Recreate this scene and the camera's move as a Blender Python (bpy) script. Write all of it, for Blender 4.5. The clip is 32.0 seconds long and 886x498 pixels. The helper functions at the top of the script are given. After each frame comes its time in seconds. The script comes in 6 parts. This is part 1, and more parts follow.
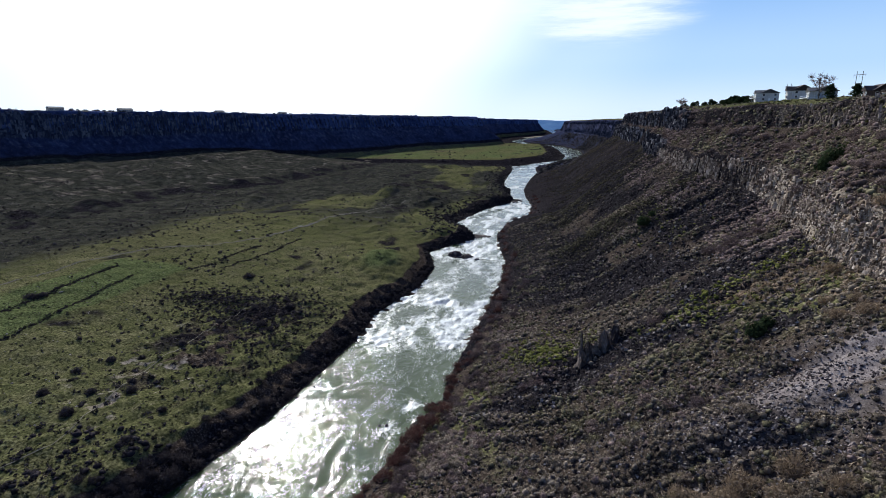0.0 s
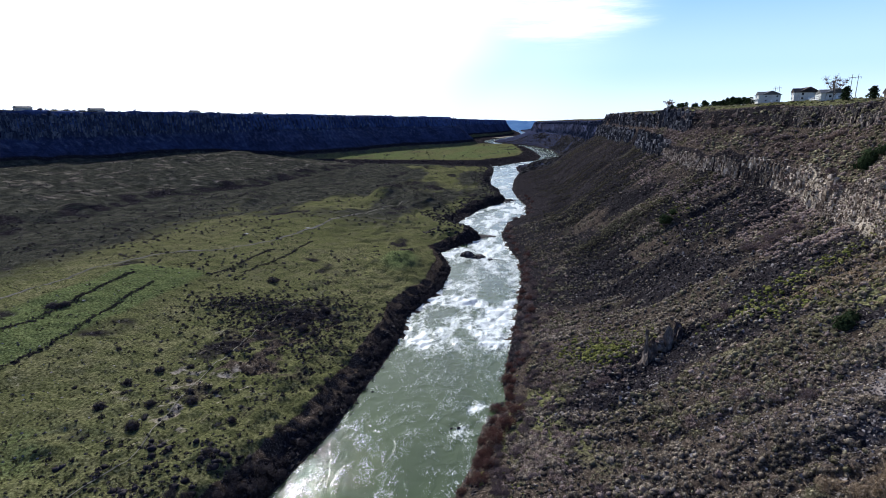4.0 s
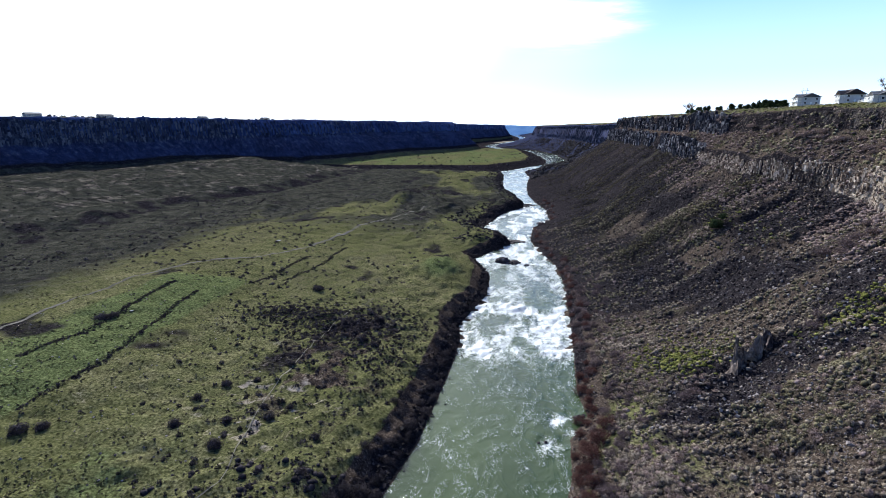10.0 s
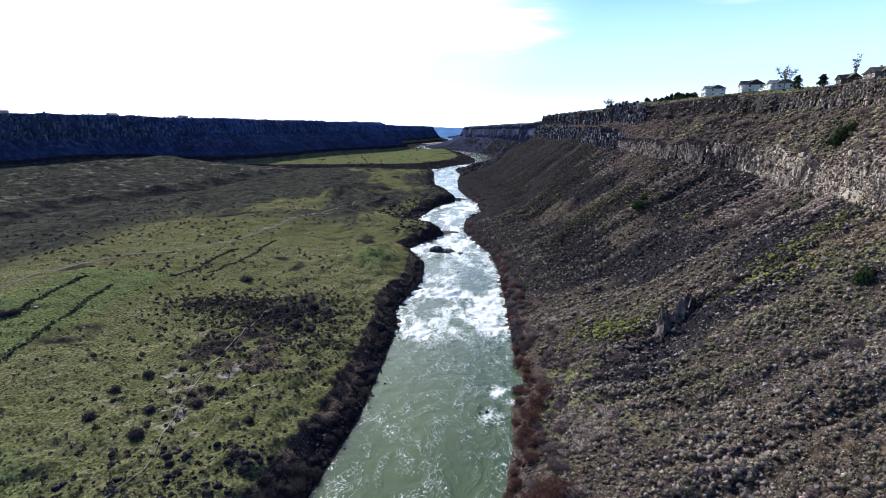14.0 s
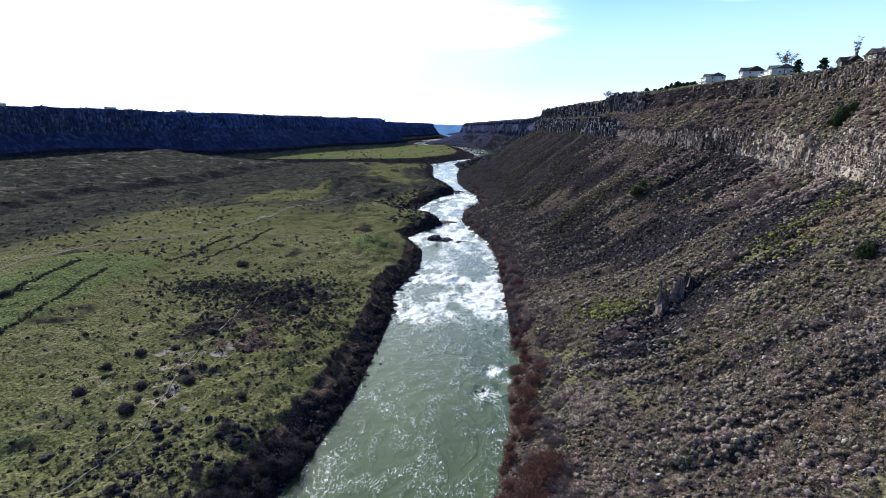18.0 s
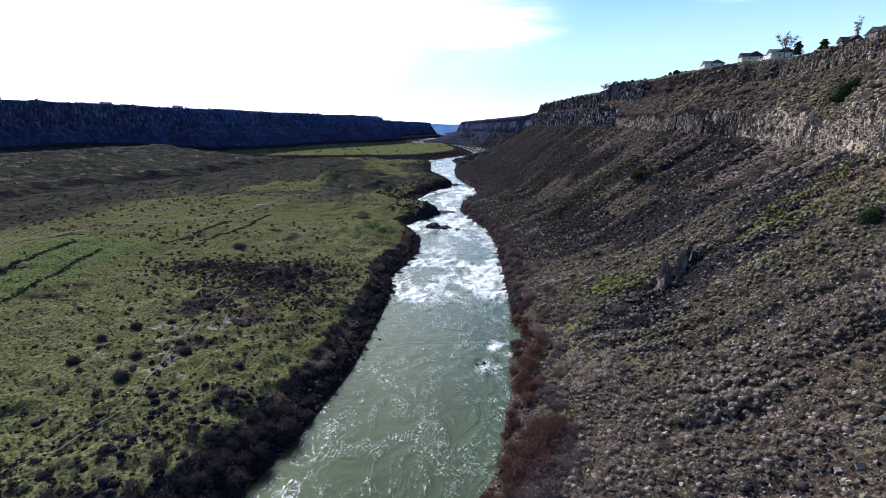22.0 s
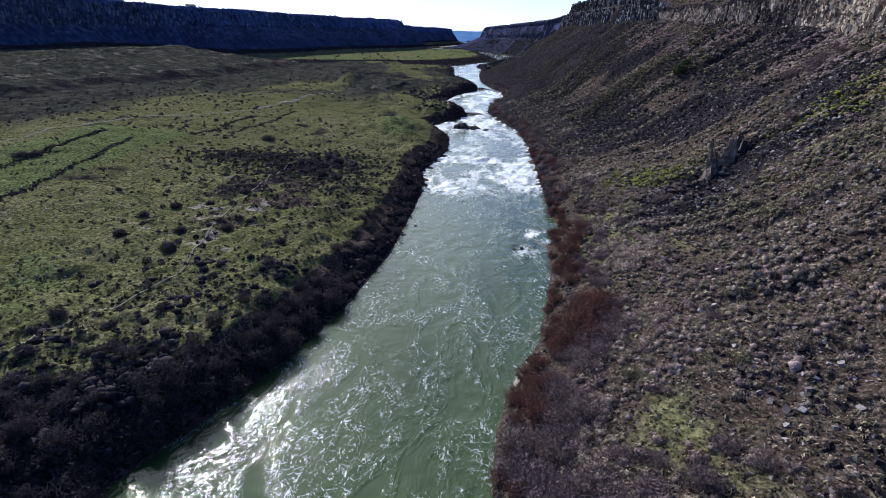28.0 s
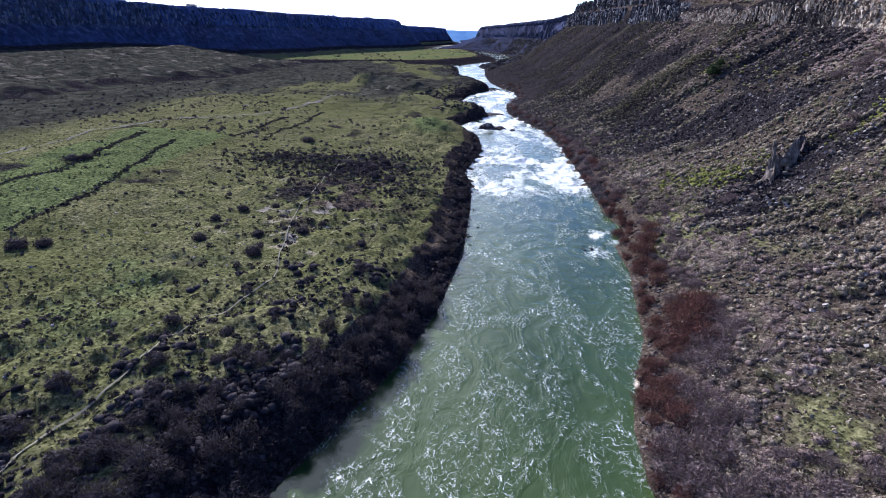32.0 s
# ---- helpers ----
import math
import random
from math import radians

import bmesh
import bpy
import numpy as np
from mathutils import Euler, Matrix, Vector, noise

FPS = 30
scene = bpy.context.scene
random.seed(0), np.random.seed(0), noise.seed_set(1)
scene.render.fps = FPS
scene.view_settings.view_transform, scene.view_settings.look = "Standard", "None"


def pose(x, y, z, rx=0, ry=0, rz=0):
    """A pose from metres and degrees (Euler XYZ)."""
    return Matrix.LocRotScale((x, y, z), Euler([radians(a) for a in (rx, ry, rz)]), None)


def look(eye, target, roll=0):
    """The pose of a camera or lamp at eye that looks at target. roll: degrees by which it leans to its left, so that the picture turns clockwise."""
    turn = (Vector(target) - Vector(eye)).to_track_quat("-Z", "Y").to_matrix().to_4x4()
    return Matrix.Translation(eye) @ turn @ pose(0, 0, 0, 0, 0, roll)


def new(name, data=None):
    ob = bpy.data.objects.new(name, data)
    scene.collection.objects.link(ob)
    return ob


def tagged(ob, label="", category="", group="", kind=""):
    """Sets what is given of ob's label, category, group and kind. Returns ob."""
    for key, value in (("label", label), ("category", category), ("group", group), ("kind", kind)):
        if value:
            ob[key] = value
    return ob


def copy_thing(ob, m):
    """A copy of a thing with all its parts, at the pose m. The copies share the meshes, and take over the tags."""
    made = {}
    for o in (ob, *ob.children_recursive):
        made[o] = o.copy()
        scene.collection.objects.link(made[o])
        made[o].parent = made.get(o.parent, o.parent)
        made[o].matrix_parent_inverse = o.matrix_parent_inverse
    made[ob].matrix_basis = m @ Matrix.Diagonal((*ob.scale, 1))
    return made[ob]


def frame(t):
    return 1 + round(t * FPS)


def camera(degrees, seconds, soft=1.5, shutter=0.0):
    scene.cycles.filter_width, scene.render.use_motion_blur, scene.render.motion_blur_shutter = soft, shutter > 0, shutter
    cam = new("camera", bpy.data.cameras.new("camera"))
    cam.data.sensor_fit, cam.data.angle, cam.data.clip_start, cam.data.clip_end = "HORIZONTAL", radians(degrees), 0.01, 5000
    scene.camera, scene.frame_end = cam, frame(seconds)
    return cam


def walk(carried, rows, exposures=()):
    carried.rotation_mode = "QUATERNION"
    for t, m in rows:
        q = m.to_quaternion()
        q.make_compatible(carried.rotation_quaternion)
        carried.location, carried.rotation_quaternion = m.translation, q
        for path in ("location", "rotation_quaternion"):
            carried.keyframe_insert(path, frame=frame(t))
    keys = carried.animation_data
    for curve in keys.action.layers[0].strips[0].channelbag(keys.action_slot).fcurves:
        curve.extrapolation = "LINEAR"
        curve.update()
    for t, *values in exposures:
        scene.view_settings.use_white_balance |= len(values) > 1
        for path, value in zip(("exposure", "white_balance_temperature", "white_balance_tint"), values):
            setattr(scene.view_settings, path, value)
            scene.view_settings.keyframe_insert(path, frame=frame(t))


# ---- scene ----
cam = camera(78.93, 32.0, soft=0.4)
PATH = (
    # seconds, x, y, z, tilt, roll, turn
    (0.0, 50.13, 6.84, 99.45, -13.667, 0.091, -12.896),
    (0.5, 46.50, 6.30, 99.43, -13.678, 0.084, -12.907),
    (1.0, 42.87, 5.88, 99.43, -13.668, 0.083, -13.104),
    (1.5, 39.21, 5.63, 99.45, -13.678, 0.121, -13.392),
    (2.0, 35.39, 5.41, 99.47, -13.705, 0.156, -13.330),
    (2.5, 31.38, 5.06, 99.47, -13.727, 0.166, -13.460),
    (4.5, 11.45, -0.08, 99.59, -13.589, 0.070, -5.712),
    (5.0, 7.25, -0.35, 99.73, -13.574, -0.018, -1.600),
    (5.5, 3.44, -0.31, 99.86, -13.604, -0.080, 1.148),
    (6.0, 0.21, 0.06, 100.00, -13.615, -0.092, 1.523),
    (6.5, -2.42, 0.67, 100.19, -13.670, -0.089, 1.482),
    (7.0, -4.64, 1.40, 100.41, -13.591, -0.085, 0.054),
    (7.5, -6.69, 2.11, 100.63, -13.505, -0.053, -1.020),
    (8.0, -8.70, 2.60, 100.79, -13.435, 0.017, -2.768),
    (8.5, -10.60, 2.83, 100.77, -13.392, 0.058, -5.905),
    (9.0, -12.09, 2.88, 100.43, -13.364, 0.017, -7.558),
    (9.5, -12.86, 2.92, 99.69, -13.246, -0.045, -8.425),
    (10.0, -13.07, 3.02, 98.67, -13.101, -0.108, -8.649),
    (10.5, -13.00, 3.10, 97.53, -13.020, -0.173, -4.459),
    (11.0, -12.92, 3.08, 96.41, -12.970, -0.218, -1.911),
    (11.5, -12.95, 3.00, 95.36, -12.958, -0.225, -1.625),
    (12.0, -13.13, 2.91, 94.35, -13.008, -0.193, -1.549),
    (12.5, -13.44, 2.87, 93.29, -13.074, -0.137, -1.457),
    (13.0, -13.78, 2.81, 92.02, -13.119, -0.090, -1.351),
    (13.5, -14.06, 2.62, 90.49, -12.959, -0.090, -1.322),
    (14.0, -14.23, 2.37, 88.91, -12.801, -0.111, -1.265),
    (14.5, -14.29, 2.17, 87.47, -12.743, -0.130, -1.241),
    (16.5, -12.51, 3.19, 85.78, -13.192, -0.081, -1.347),
    (17.0, -12.51, 3.10, 84.60, -13.158, -0.080, -1.350),
    (17.5, -12.64, 3.03, 83.27, -13.074, -0.089, -1.333),
    (18.0, -12.93, 3.00, 81.83, -13.004, -0.097, -1.256),
    (18.5, -13.33, 3.00, 80.39, -12.936, -0.087, -1.144),
    (19.0, -13.75, 2.98, 79.02, -12.880, -0.065, -0.973),
    (19.5, -14.07, 2.97, 77.72, -12.872, -0.049, -0.911),
    (20.0, -14.23, 3.00, 76.50, -12.885, -0.042, -0.880),
    (20.5, -14.28, 3.04, 75.34, -12.845, -0.048, -0.859),
    (21.0, -14.24, 3.08, 74.25, -12.878, -0.068, -0.868),
    (21.5, -14.11, 3.09, 73.22, -12.939, -0.090, -0.925),
    (22.0, -13.91, 3.05, 72.27, -12.938, -0.099, -0.951),
    (22.5, -13.69, 2.95, 71.36, -12.986, -0.097, -0.980),
    (23.0, -13.54, 2.86, 70.33, -12.996, -0.098, -0.960),
    (23.5, -13.53, 2.84, 69.07, -13.030, -0.108, -0.970),
    (24.0, -13.57, 2.84, 67.70, -12.985, -0.112, -0.948),
    (24.5, -13.61, 2.89, 66.41, -13.806, -0.113, -0.972),
    (25.0, -13.67, 3.01, 65.24, -16.584, -0.118, -1.028),
    (25.5, -13.81, 3.17, 64.20, -20.037, -0.097, -1.044),
    (26.0, -15.01, 3.02, 63.54, -21.500, -0.013, -1.194),
    (27.5, -17.80, 2.66, 61.99, -21.780, 0.181, -2.910),
    (28.0, -20.46, 2.43, 61.92, -21.832, 0.307, -2.872),
    (28.5, -23.44, 2.21, 61.90, -21.828, 0.393, -2.826),
    (29.0, -26.75, 1.96, 61.95, -21.814, 0.444, -2.821),
    (29.5, -30.26, 1.68, 62.04, -21.848, 0.443, -2.930),
    (30.0, -33.81, 1.36, 62.19, -21.890, 0.402, -3.062),
    (30.5, -37.20, 1.07, 62.35, -21.843, 0.339, -2.004),
    (31.0, -40.17, 0.98, 62.46, -21.840, 0.294, -1.852),
    (31.5, -42.69, 1.20, 62.47, -21.850, 0.268, -1.812),
    (32.0, -44.91, 1.69, 62.39, -21.864, 0.253, -1.933),
)


def flown(x, y, z, tilt, roll, turn):
    """Pose of the drone's camera: turn clockwise from +y, tilt above the horizon, degrees."""
    m = Matrix.Translation((x, y, z)) @ Matrix.Rotation(radians(-turn), 4, "Z")
    return m @ Matrix.Rotation(radians(90 + tilt), 4, "X") @ Matrix.Rotation(radians(roll), 4, "Z")


EXPOSURES = [(t, stops, 5790 - 90 * min(t / 5, 1) - 260 * min(max((t - 25.5) / 4.5, 0), 1), 10 + 8 * min(max((t - 25.5) / 4.5, 0), 1)) for t, stops in ((0.0, 0.0), (2.5, 0.0), (4.5, 0.45), (5.0, 0.6), (5.8, 1.05), (7.0, 1.05), (8.5, 0.7), (10.5, 0.66), (13.0, 0.72), (19.0, 0.65), (23.0, 0.5), (25.5, 0.4), (28.0, 0.48), (30.0, 0.66), (32.0, 0.95))]
walk(cam, [(t, flown(*rest)) for t, *rest in PATH], EXPOSURES)

# ---- light ----
SUN_TURN, SUN_HEIGHT = -32.0, 30.0        # degrees: clockwise from +y, above the horizon
_a, _e = radians(SUN_TURN), radians(SUN_HEIGHT)
SUN_WAY = Vector((math.sin(_a) * math.cos(_e), math.cos(_a) * math.cos(_e), math.sin(_e)))
SKY = 0.085
world = bpy.data.worlds.new("sky")
scene.world = world
world.use_nodes = True
wn, wl = world.node_tree.nodes, world.node_tree.links
wn.clear()
sky = wn.new("ShaderNodeTexSky")
sky.sky_type, sky.sun_disc = "NISHITA", False
sky.sun_elevation, sky.sun_rotation = radians(SUN_HEIGHT), radians(SUN_TURN)
sky.altitude, sky.air_density, sky.dust_density, sky.ozone_density = 1100, 1.0, 0.4, 6.0
w_coord = wn.new("ShaderNodeTexCoord")
w_way = w_coord.outputs["Generated"]


def sky_ramp(value, stops):
    r = wn.new("ShaderNodeValToRGB")
    r.color_ramp.interpolation = "EASE"
    while len(r.color_ramp.elements) < len(stops):
        r.color_ramp.elements.new(0.5)
    for el, (p, c) in zip(r.color_ramp.elements, stops):
        el.position, el.color = p, (*c, 1)
    wl.new(value, r.inputs["Fac"])
    return r.outputs["Color"]


def sky_mix(fac, under, over, mode="MIX"):
    n = wn.new("ShaderNodeMix")
    n.data_type, n.blend_type = "RGBA", mode
    for socket, value in ((n.inputs[0], fac), (n.inputs[6], under), (n.inputs[7], over)):
        if isinstance(value, tuple):
            socket.default_value = (*value, 1)
        elif isinstance(value, float):
            socket.default_value = value
        else:
            wl.new(value, socket)
    return n.outputs[2]


# pale haze that thins out above the horizon
w_split = wn.new("ShaderNodeSeparateXYZ")
wl.new(w_way, w_split.inputs["Vector"])
haze_tone = sky_ramp(w_split.outputs["Z"], [(0.0, (0.82, 0.92, 1.0)), (0.09, (0.56, 0.75, 0.96)), (0.22, (0.34, 0.56, 0.87))])
haze_tone = sky_mix(1.0, haze_tone, (0.98 / SKY, 0.98 / SKY, 0.98 / SKY), "MULTIPLY")
air = sky_mix(sky_ramp(w_split.outputs["Z"], [(0.0, (1, 1, 1)), (0.17, (0.9, 0.9, 0.9)), (0.30, (0, 0, 0))]), sky_mix(1.0, sky.outputs["Color"], (0.62, 0.85, 1.2), "MULTIPLY"), haze_tone)
# the thin bright veil round the sun
w_dot = wn.new("ShaderNodeVectorMath")
w_dot.operation = "DOT_PRODUCT"
w_dot.inputs[1].default_value = SUN_WAY
wl.new(w_way, w_dot.inputs[0])
air = sky_mix(sky_ramp(w_dot.outputs["Value"], [(0.68, (0, 0, 0)), (0.79, (0.14, 0.14, 0.14)), (0.885, (0.75, 0.75, 0.75)), (0.95, (1, 1, 1))]), air, (1.4 / SKY, 1.4 / SKY, 1.39 / SKY))
# streaks of high cloud
w_map = wn.new("ShaderNodeMapping")
w_map.inputs["Scale"].default_value = (1.0, 1.6, 9.0)
wl.new(w_way, w_map.inputs["Vector"])
w_noise = wn.new("ShaderNodeTexNoise")
w_noise.inputs["Scale"].default_value, w_noise.inputs["Detail"].default_value, w_noise.inputs["Roughness"].default_value = 5.5, 9.0, 0.66
wl.new(w_map.outputs["Vector"], w_noise.inputs["Vector"])
for turn, rise, wide, tall in ((2.5, 9.8, 0.27, 0.095), (28.7, 11.5, 0.22, 0.034), (-60.0, 24.0, 0.4, 0.1), (80.0, 22.0, 0.4, 0.08), (150.0, 20.0, 0.5, 0.1)):
    way = Vector((math.sin(radians(turn)) * math.cos(radians(rise)), math.cos(radians(turn)) * math.cos(radians(rise)), math.sin(radians(rise))))
    mp = wn.new("ShaderNodeMapping")
    mp.inputs["Scale"].default_value = (1 / wide, 1 / wide, 1 / tall)
    mp.inputs["Location"].default_value = (-way.x / wide, -way.y / wide, -way.z / tall)
    wl.new(w_way, mp.inputs["Vector"])
    reach = wn.new("ShaderNodeVectorMath")
    reach.operation = "LENGTH"
    wl.new(mp.outputs["Vector"], reach.inputs[0])
    body = sky_ramp(reach.outputs["Value"], [(0.0, (0.62, 0.62, 0.62)), (1.0, (0, 0, 0))])
    both = sky_mix(1.0, body, w_noise.outputs["Fac"], "MULTIPLY")
    air = sky_mix(sky_ramp(both, [(0.10, (0, 0, 0)), (0.33, (0.85, 0.85, 0.85))]), air, (1.1 / SKY, 1.11 / SKY, 1.12 / SKY))
w_back = wn.new("ShaderNodeBackground")
w_back.inputs["Strength"].default_value = SKY
w_out = wn.new("ShaderNodeOutputWorld")
wl.new(air, w_back.inputs["Color"])
wl.new(w_back.outputs["Background"], w_out.inputs["Surface"])

sun = new("sun", bpy.data.lights.new("sun", "SUN"))
sun.data.energy, sun.data.angle, sun.data.color = 5.0, radians(0.53), (1.0, 0.93, 0.80)
sun.matrix_world = look((0, 0, 300), Vector((0, 0, 300)) - SUN_WAY * 100)


# ---- materials ----
def material(name, rough=0.9, metal=0.0, spec=0.3):
    m = bpy.data.materials.new(name)
    m.use_nodes = True
    b = m.node_tree.nodes["Principled BSDF"]
    b.inputs["Roughness"].default_value, b.inputs["Metallic"].default_value = rough, metal
    b.inputs["Specular IOR Level"].default_value = spec
    return m, m.node_tree.nodes, m.node_tree.links, b


def noise_node(nodes, links, scale, detail=5.0, rough=0.6, stretch=None):
    c = nodes.new("ShaderNodeTexCoord")
    n = nodes.new("ShaderNodeTexNoise")
    n.inputs["Scale"].default_value, n.inputs["Detail"].default_value, n.inputs["Roughness"].default_value = scale, detail, rough
    if stretch:
        mp = nodes.new("ShaderNodeMapping")
        mp.inputs["Scale"].default_value = stretch
        links.new(c.outputs["Object"], mp.inputs["Vector"])
        links.new(mp.outputs["Vector"], n.inputs["Vector"])
    else:
        links.new(c.outputs["Object"], n.inputs["Vector"])
    return n.outputs["Fac"]


def ramp(nodes, links, fac, stops):
    r = nodes.new("ShaderNodeValToRGB")
    e = r.color_ramp.elements
    while len(e) < len(stops):
        e.new(0.5)
    for k, (p, c) in enumerate(stops):
        e[k].position, e[k].color = p, (*c, 1) if len(c) == 3 else c
    links.new(fac, r.inputs["Fac"])
    return r.outputs["Color"]


def mix(nodes, links, fac, a, b, mode="MIX"):
    n = nodes.new("ShaderNodeMix")
    n.data_type, n.blend_type = "RGBA", mode
    for socket, value in ((n.inputs[0], fac), (n.inputs[6], a), (n.inputs[7], b)):
        if hasattr(value, "links"):
            links.new(value, socket)
        elif isinstance(value, tuple):
            socket.default_value = (*value, 1)
        else:
            socket.default_value = value
    return n.outputs[2]


def bump(nodes, links, bsdf, height, strength=0.5, distance=0.1):
    n = nodes.new("ShaderNodeBump")
    n.inputs["Strength"].default_value, n.inputs["Distance"].default_value = strength, distance
    links.new(height, n.inputs["Height"])
    links.new(n.outputs["Normal"], bsdf.inputs["Normal"])


def grained(name, dark, light, scale=4.0, rough=0.9, depth=0.05, spec=0.3, stretch=None, random_tone=0.0):
    """A surface of two tones mixed at a fine and a coarse scale, with relief."""
    m, n, l, b = material(name, rough, 0.0, spec)
    fine, coarse = noise_node(n, l, scale, 6.0, 0.65, stretch), noise_node(n, l, scale * 0.13, 3.0, 0.5, stretch)
    c1 = ramp(n, l, fine, [(0.3, dark), (0.7, light)])
    c2 = ramp(n, l, coarse, [(0.3, tuple(0.72 * v for v in dark)), (0.7, tuple(min(1, 1.15 * v) for v in light))])
    c = mix(n, l, 0.5, c1, c2)
    if random_tone:
        info = n.new("ShaderNodeObjectInfo")
        tone = ramp(n, l, info.outputs["Random"], [(0.0, (1 - random_tone,) * 3), (1.0, (1 + random_tone,) * 3)])
        c = mix(n, l, 1.0, c, tone, "MULTIPLY")
    l.new(c, b.inputs["Base Color"])
    if depth:
        bump(n, l, b, fine, 0.6, depth)
    return m


def toned(name, stops, rough=0.95, spec=0.0, depth=0.0, scale=6.0, through_light=0.0):
    """Scattered plants and stones: the tone of each one comes with its mesh, the grain from noise."""
    m, n, l, b = material(name, rough, 0.0, spec)
    a = n.new("ShaderNodeAttribute")
    a.attribute_name = "tone"
    c = ramp(n, l, a.outputs["Fac"], stops)
    fine = noise_node(n, l, scale, 4.0, 0.6)
    c = mix(n, l, 1.0, c, ramp(n, l, fine, [(0.3, (0.65, 0.65, 0.65)), (0.7, (1.3, 1.3, 1.3))]), "MULTIPLY")
    l.new(c, b.inputs["Base Color"])
    if depth:
        bump(n, l, b, fine, 0.7, depth)
    if through_light:
        t, add, out = n.new("ShaderNodeBsdfTranslucent"), n.new("ShaderNodeMixShader"), n["Material Output"]
        l.new(c, t.inputs["Color"])
        add.inputs[0].default_value = through_light
        l.new(b.outputs[0], add.inputs[1]), l.new(t.outputs[0], add.inputs[2])
        l.new(add.outputs[0], out.inputs["Surface"])
    return m


def rubble(nodes, links, scale, stretch=None):
    """Broken stones side by side: a tone for each, and how deep the joint between them is."""
    c = nodes.new("ShaderNodeTexCoord")
    out = []
    for feature in ("F1", "DISTANCE_TO_EDGE"):
        v = nodes.new("ShaderNodeTexVoronoi")
        v.feature = feature
        v.inputs["Scale"].default_value = scale
        source = c.outputs["Object"]
        if stretch:
            mp = nodes.new("ShaderNodeMapping")
            mp.inputs["Scale"].default_value = stretch
            links.new(source, mp.inputs["Vector"])
            source = mp.outputs["Vector"]
        links.new(source, v.inputs["Vector"])
        out.append(v)
    sep = nodes.new("ShaderNodeSeparateColor")
    links.new(out[0].outputs["Color"], sep.inputs["Color"])
    joint = ramp(nodes, links, out[1].outputs["Distance"], [(0.0, (0.12, 0.12, 0.12)), (0.16, (1, 1, 1))])
    return sep.outputs["Red"], joint


def ground_material():
    m, n, l, b = material("earth_grass_and_basalt", 1.0, 0.0, 0.0)
    a = n.new("ShaderNodeAttribute")
    a.attribute_name = "cover"
    sep = n.new("ShaderNodeSeparateColor")
    l.new(a.outputs["Color"], sep.inputs["Color"])
    big, mid, fine = noise_node(n, l, 0.016, 4.0, 0.55), noise_node(n, l, 0.12, 5.0, 0.6), noise_node(n, l, 1.1, 6.0, 0.7)
    grit = noise_node(n, l, 3.4, 4.0, 0.7)
    tone, joint = rubble(n, l, 1.15)
    small_tone, small_joint = rubble(n, l, 2.3)
    slab_tone, slab_joint = rubble(n, l, 0.9, (1.0, 1.0, 0.55))
    soil = ramp(n, l, fine, [(0.3, (0.019, 0.0142, 0.011)), (0.5, (0.070, 0.053, 0.041)), (0.7, (0.20, 0.155, 0.12))])
    soil = mix(n, l, 0.6, soil, mix(n, l, 1.0, ramp(n, l, small_tone, [(0.0, (0.013, 0.0105, 0.009)), (0.6, (0.05, 0.039, 0.032)), (1.0, (0.21, 0.17, 0.14))]), small_joint, "MULTIPLY"))
    grass_a = ramp(n, l, fine, [(0.36, (0.024, 0.0245, 0.011)), (0.5, (0.082, 0.085, 0.036)), (0.68, (0.225, 0.212, 0.10))])
    grass_b = ramp(n, l, fine, [(0.36, (0.034, 0.032, 0.015)), (0.5, (0.122, 0.113, 0.056)), (0.68, (0.31, 0.28, 0.16))])
    grass = mix(n, l, ramp(n, l, mid, [(0.42, (0, 0, 0)), (0.66, (1, 1, 1))]), grass_a, grass_b)
    grass = mix(n, l, ramp(n, l, big, [(0.4, (0, 0, 0)), (0.65, (0.75, 0.75, 0.75))]), grass, mix(n, l, 0.4, grass_a, (0.07, 0.075, 0.025)))
    lush = ramp(n, l, fine, [(0.36, (0.026, 0.031, 0.012)), (0.5, (0.080, 0.098, 0.038)), (0.68, (0.205, 0.225, 0.10))])
    basalt = ramp(n, l, mix(n, l, 0.5, fine, grit), [(0.34, (0.005, 0.0044, 0.0055)), (0.5, (0.017, 0.015, 0.018)), (0.7, (0.070, 0.061, 0.064))])
    stones = mix(n, l, 1.0, ramp(n, l, tone, [(0.0, (0.008, 0.007, 0.008)), (0.6, (0.028, 0.024, 0.026)), (0.9, (0.075, 0.066, 0.066)), (1.0, (0.16, 0.14, 0.135))]), joint, "MULTIPLY")
    basalt = mix(n, l, 0.5, basalt, stones)
    pale = ramp(n, l, mix(n, l, 0.55, fine, mid), [(0.32, (0.10, 0.075, 0.055)), (0.5, (0.30, 0.25, 0.19)), (0.68, (0.50, 0.44, 0.36))])

    slabs = mix(n, l, 1.0, ramp(n, l, slab_tone, [(0.0, (0.09, 0.07, 0.058)), (0.5, (0.28, 0.235, 0.19)), (1.0, (0.58, 0.51, 0.44))]), slab_joint, "MULTIPLY")
    pale = mix(n, l, 0.3, pale, slabs)

    def edge(value):
        """Ragged border between two covers."""
        s = n.new("ShaderNodeMath")
        s.operation = "ADD"
        l.new(value, s.inputs[0])
        half = n.new("ShaderNodeMath")
        half.operation, half.inputs[1].default_value = "MULTIPLY_ADD", 0.9
        half.inputs[2].default_value = -0.45
        l.new(mix(n, l, 0.5, mid, fine), half.inputs[0])
        l.new(half.outputs[0], s.inputs[1])
        return ramp(n, l, s.outputs[0], [(0.36, (0, 0, 0)), (0.62, (1, 1, 1))])

    c = mix(n, l, edge(sep.outputs["Red"]), soil, grass)
    st = n.new("ShaderNodeAttribute")
    st.attribute_name = "steppe"
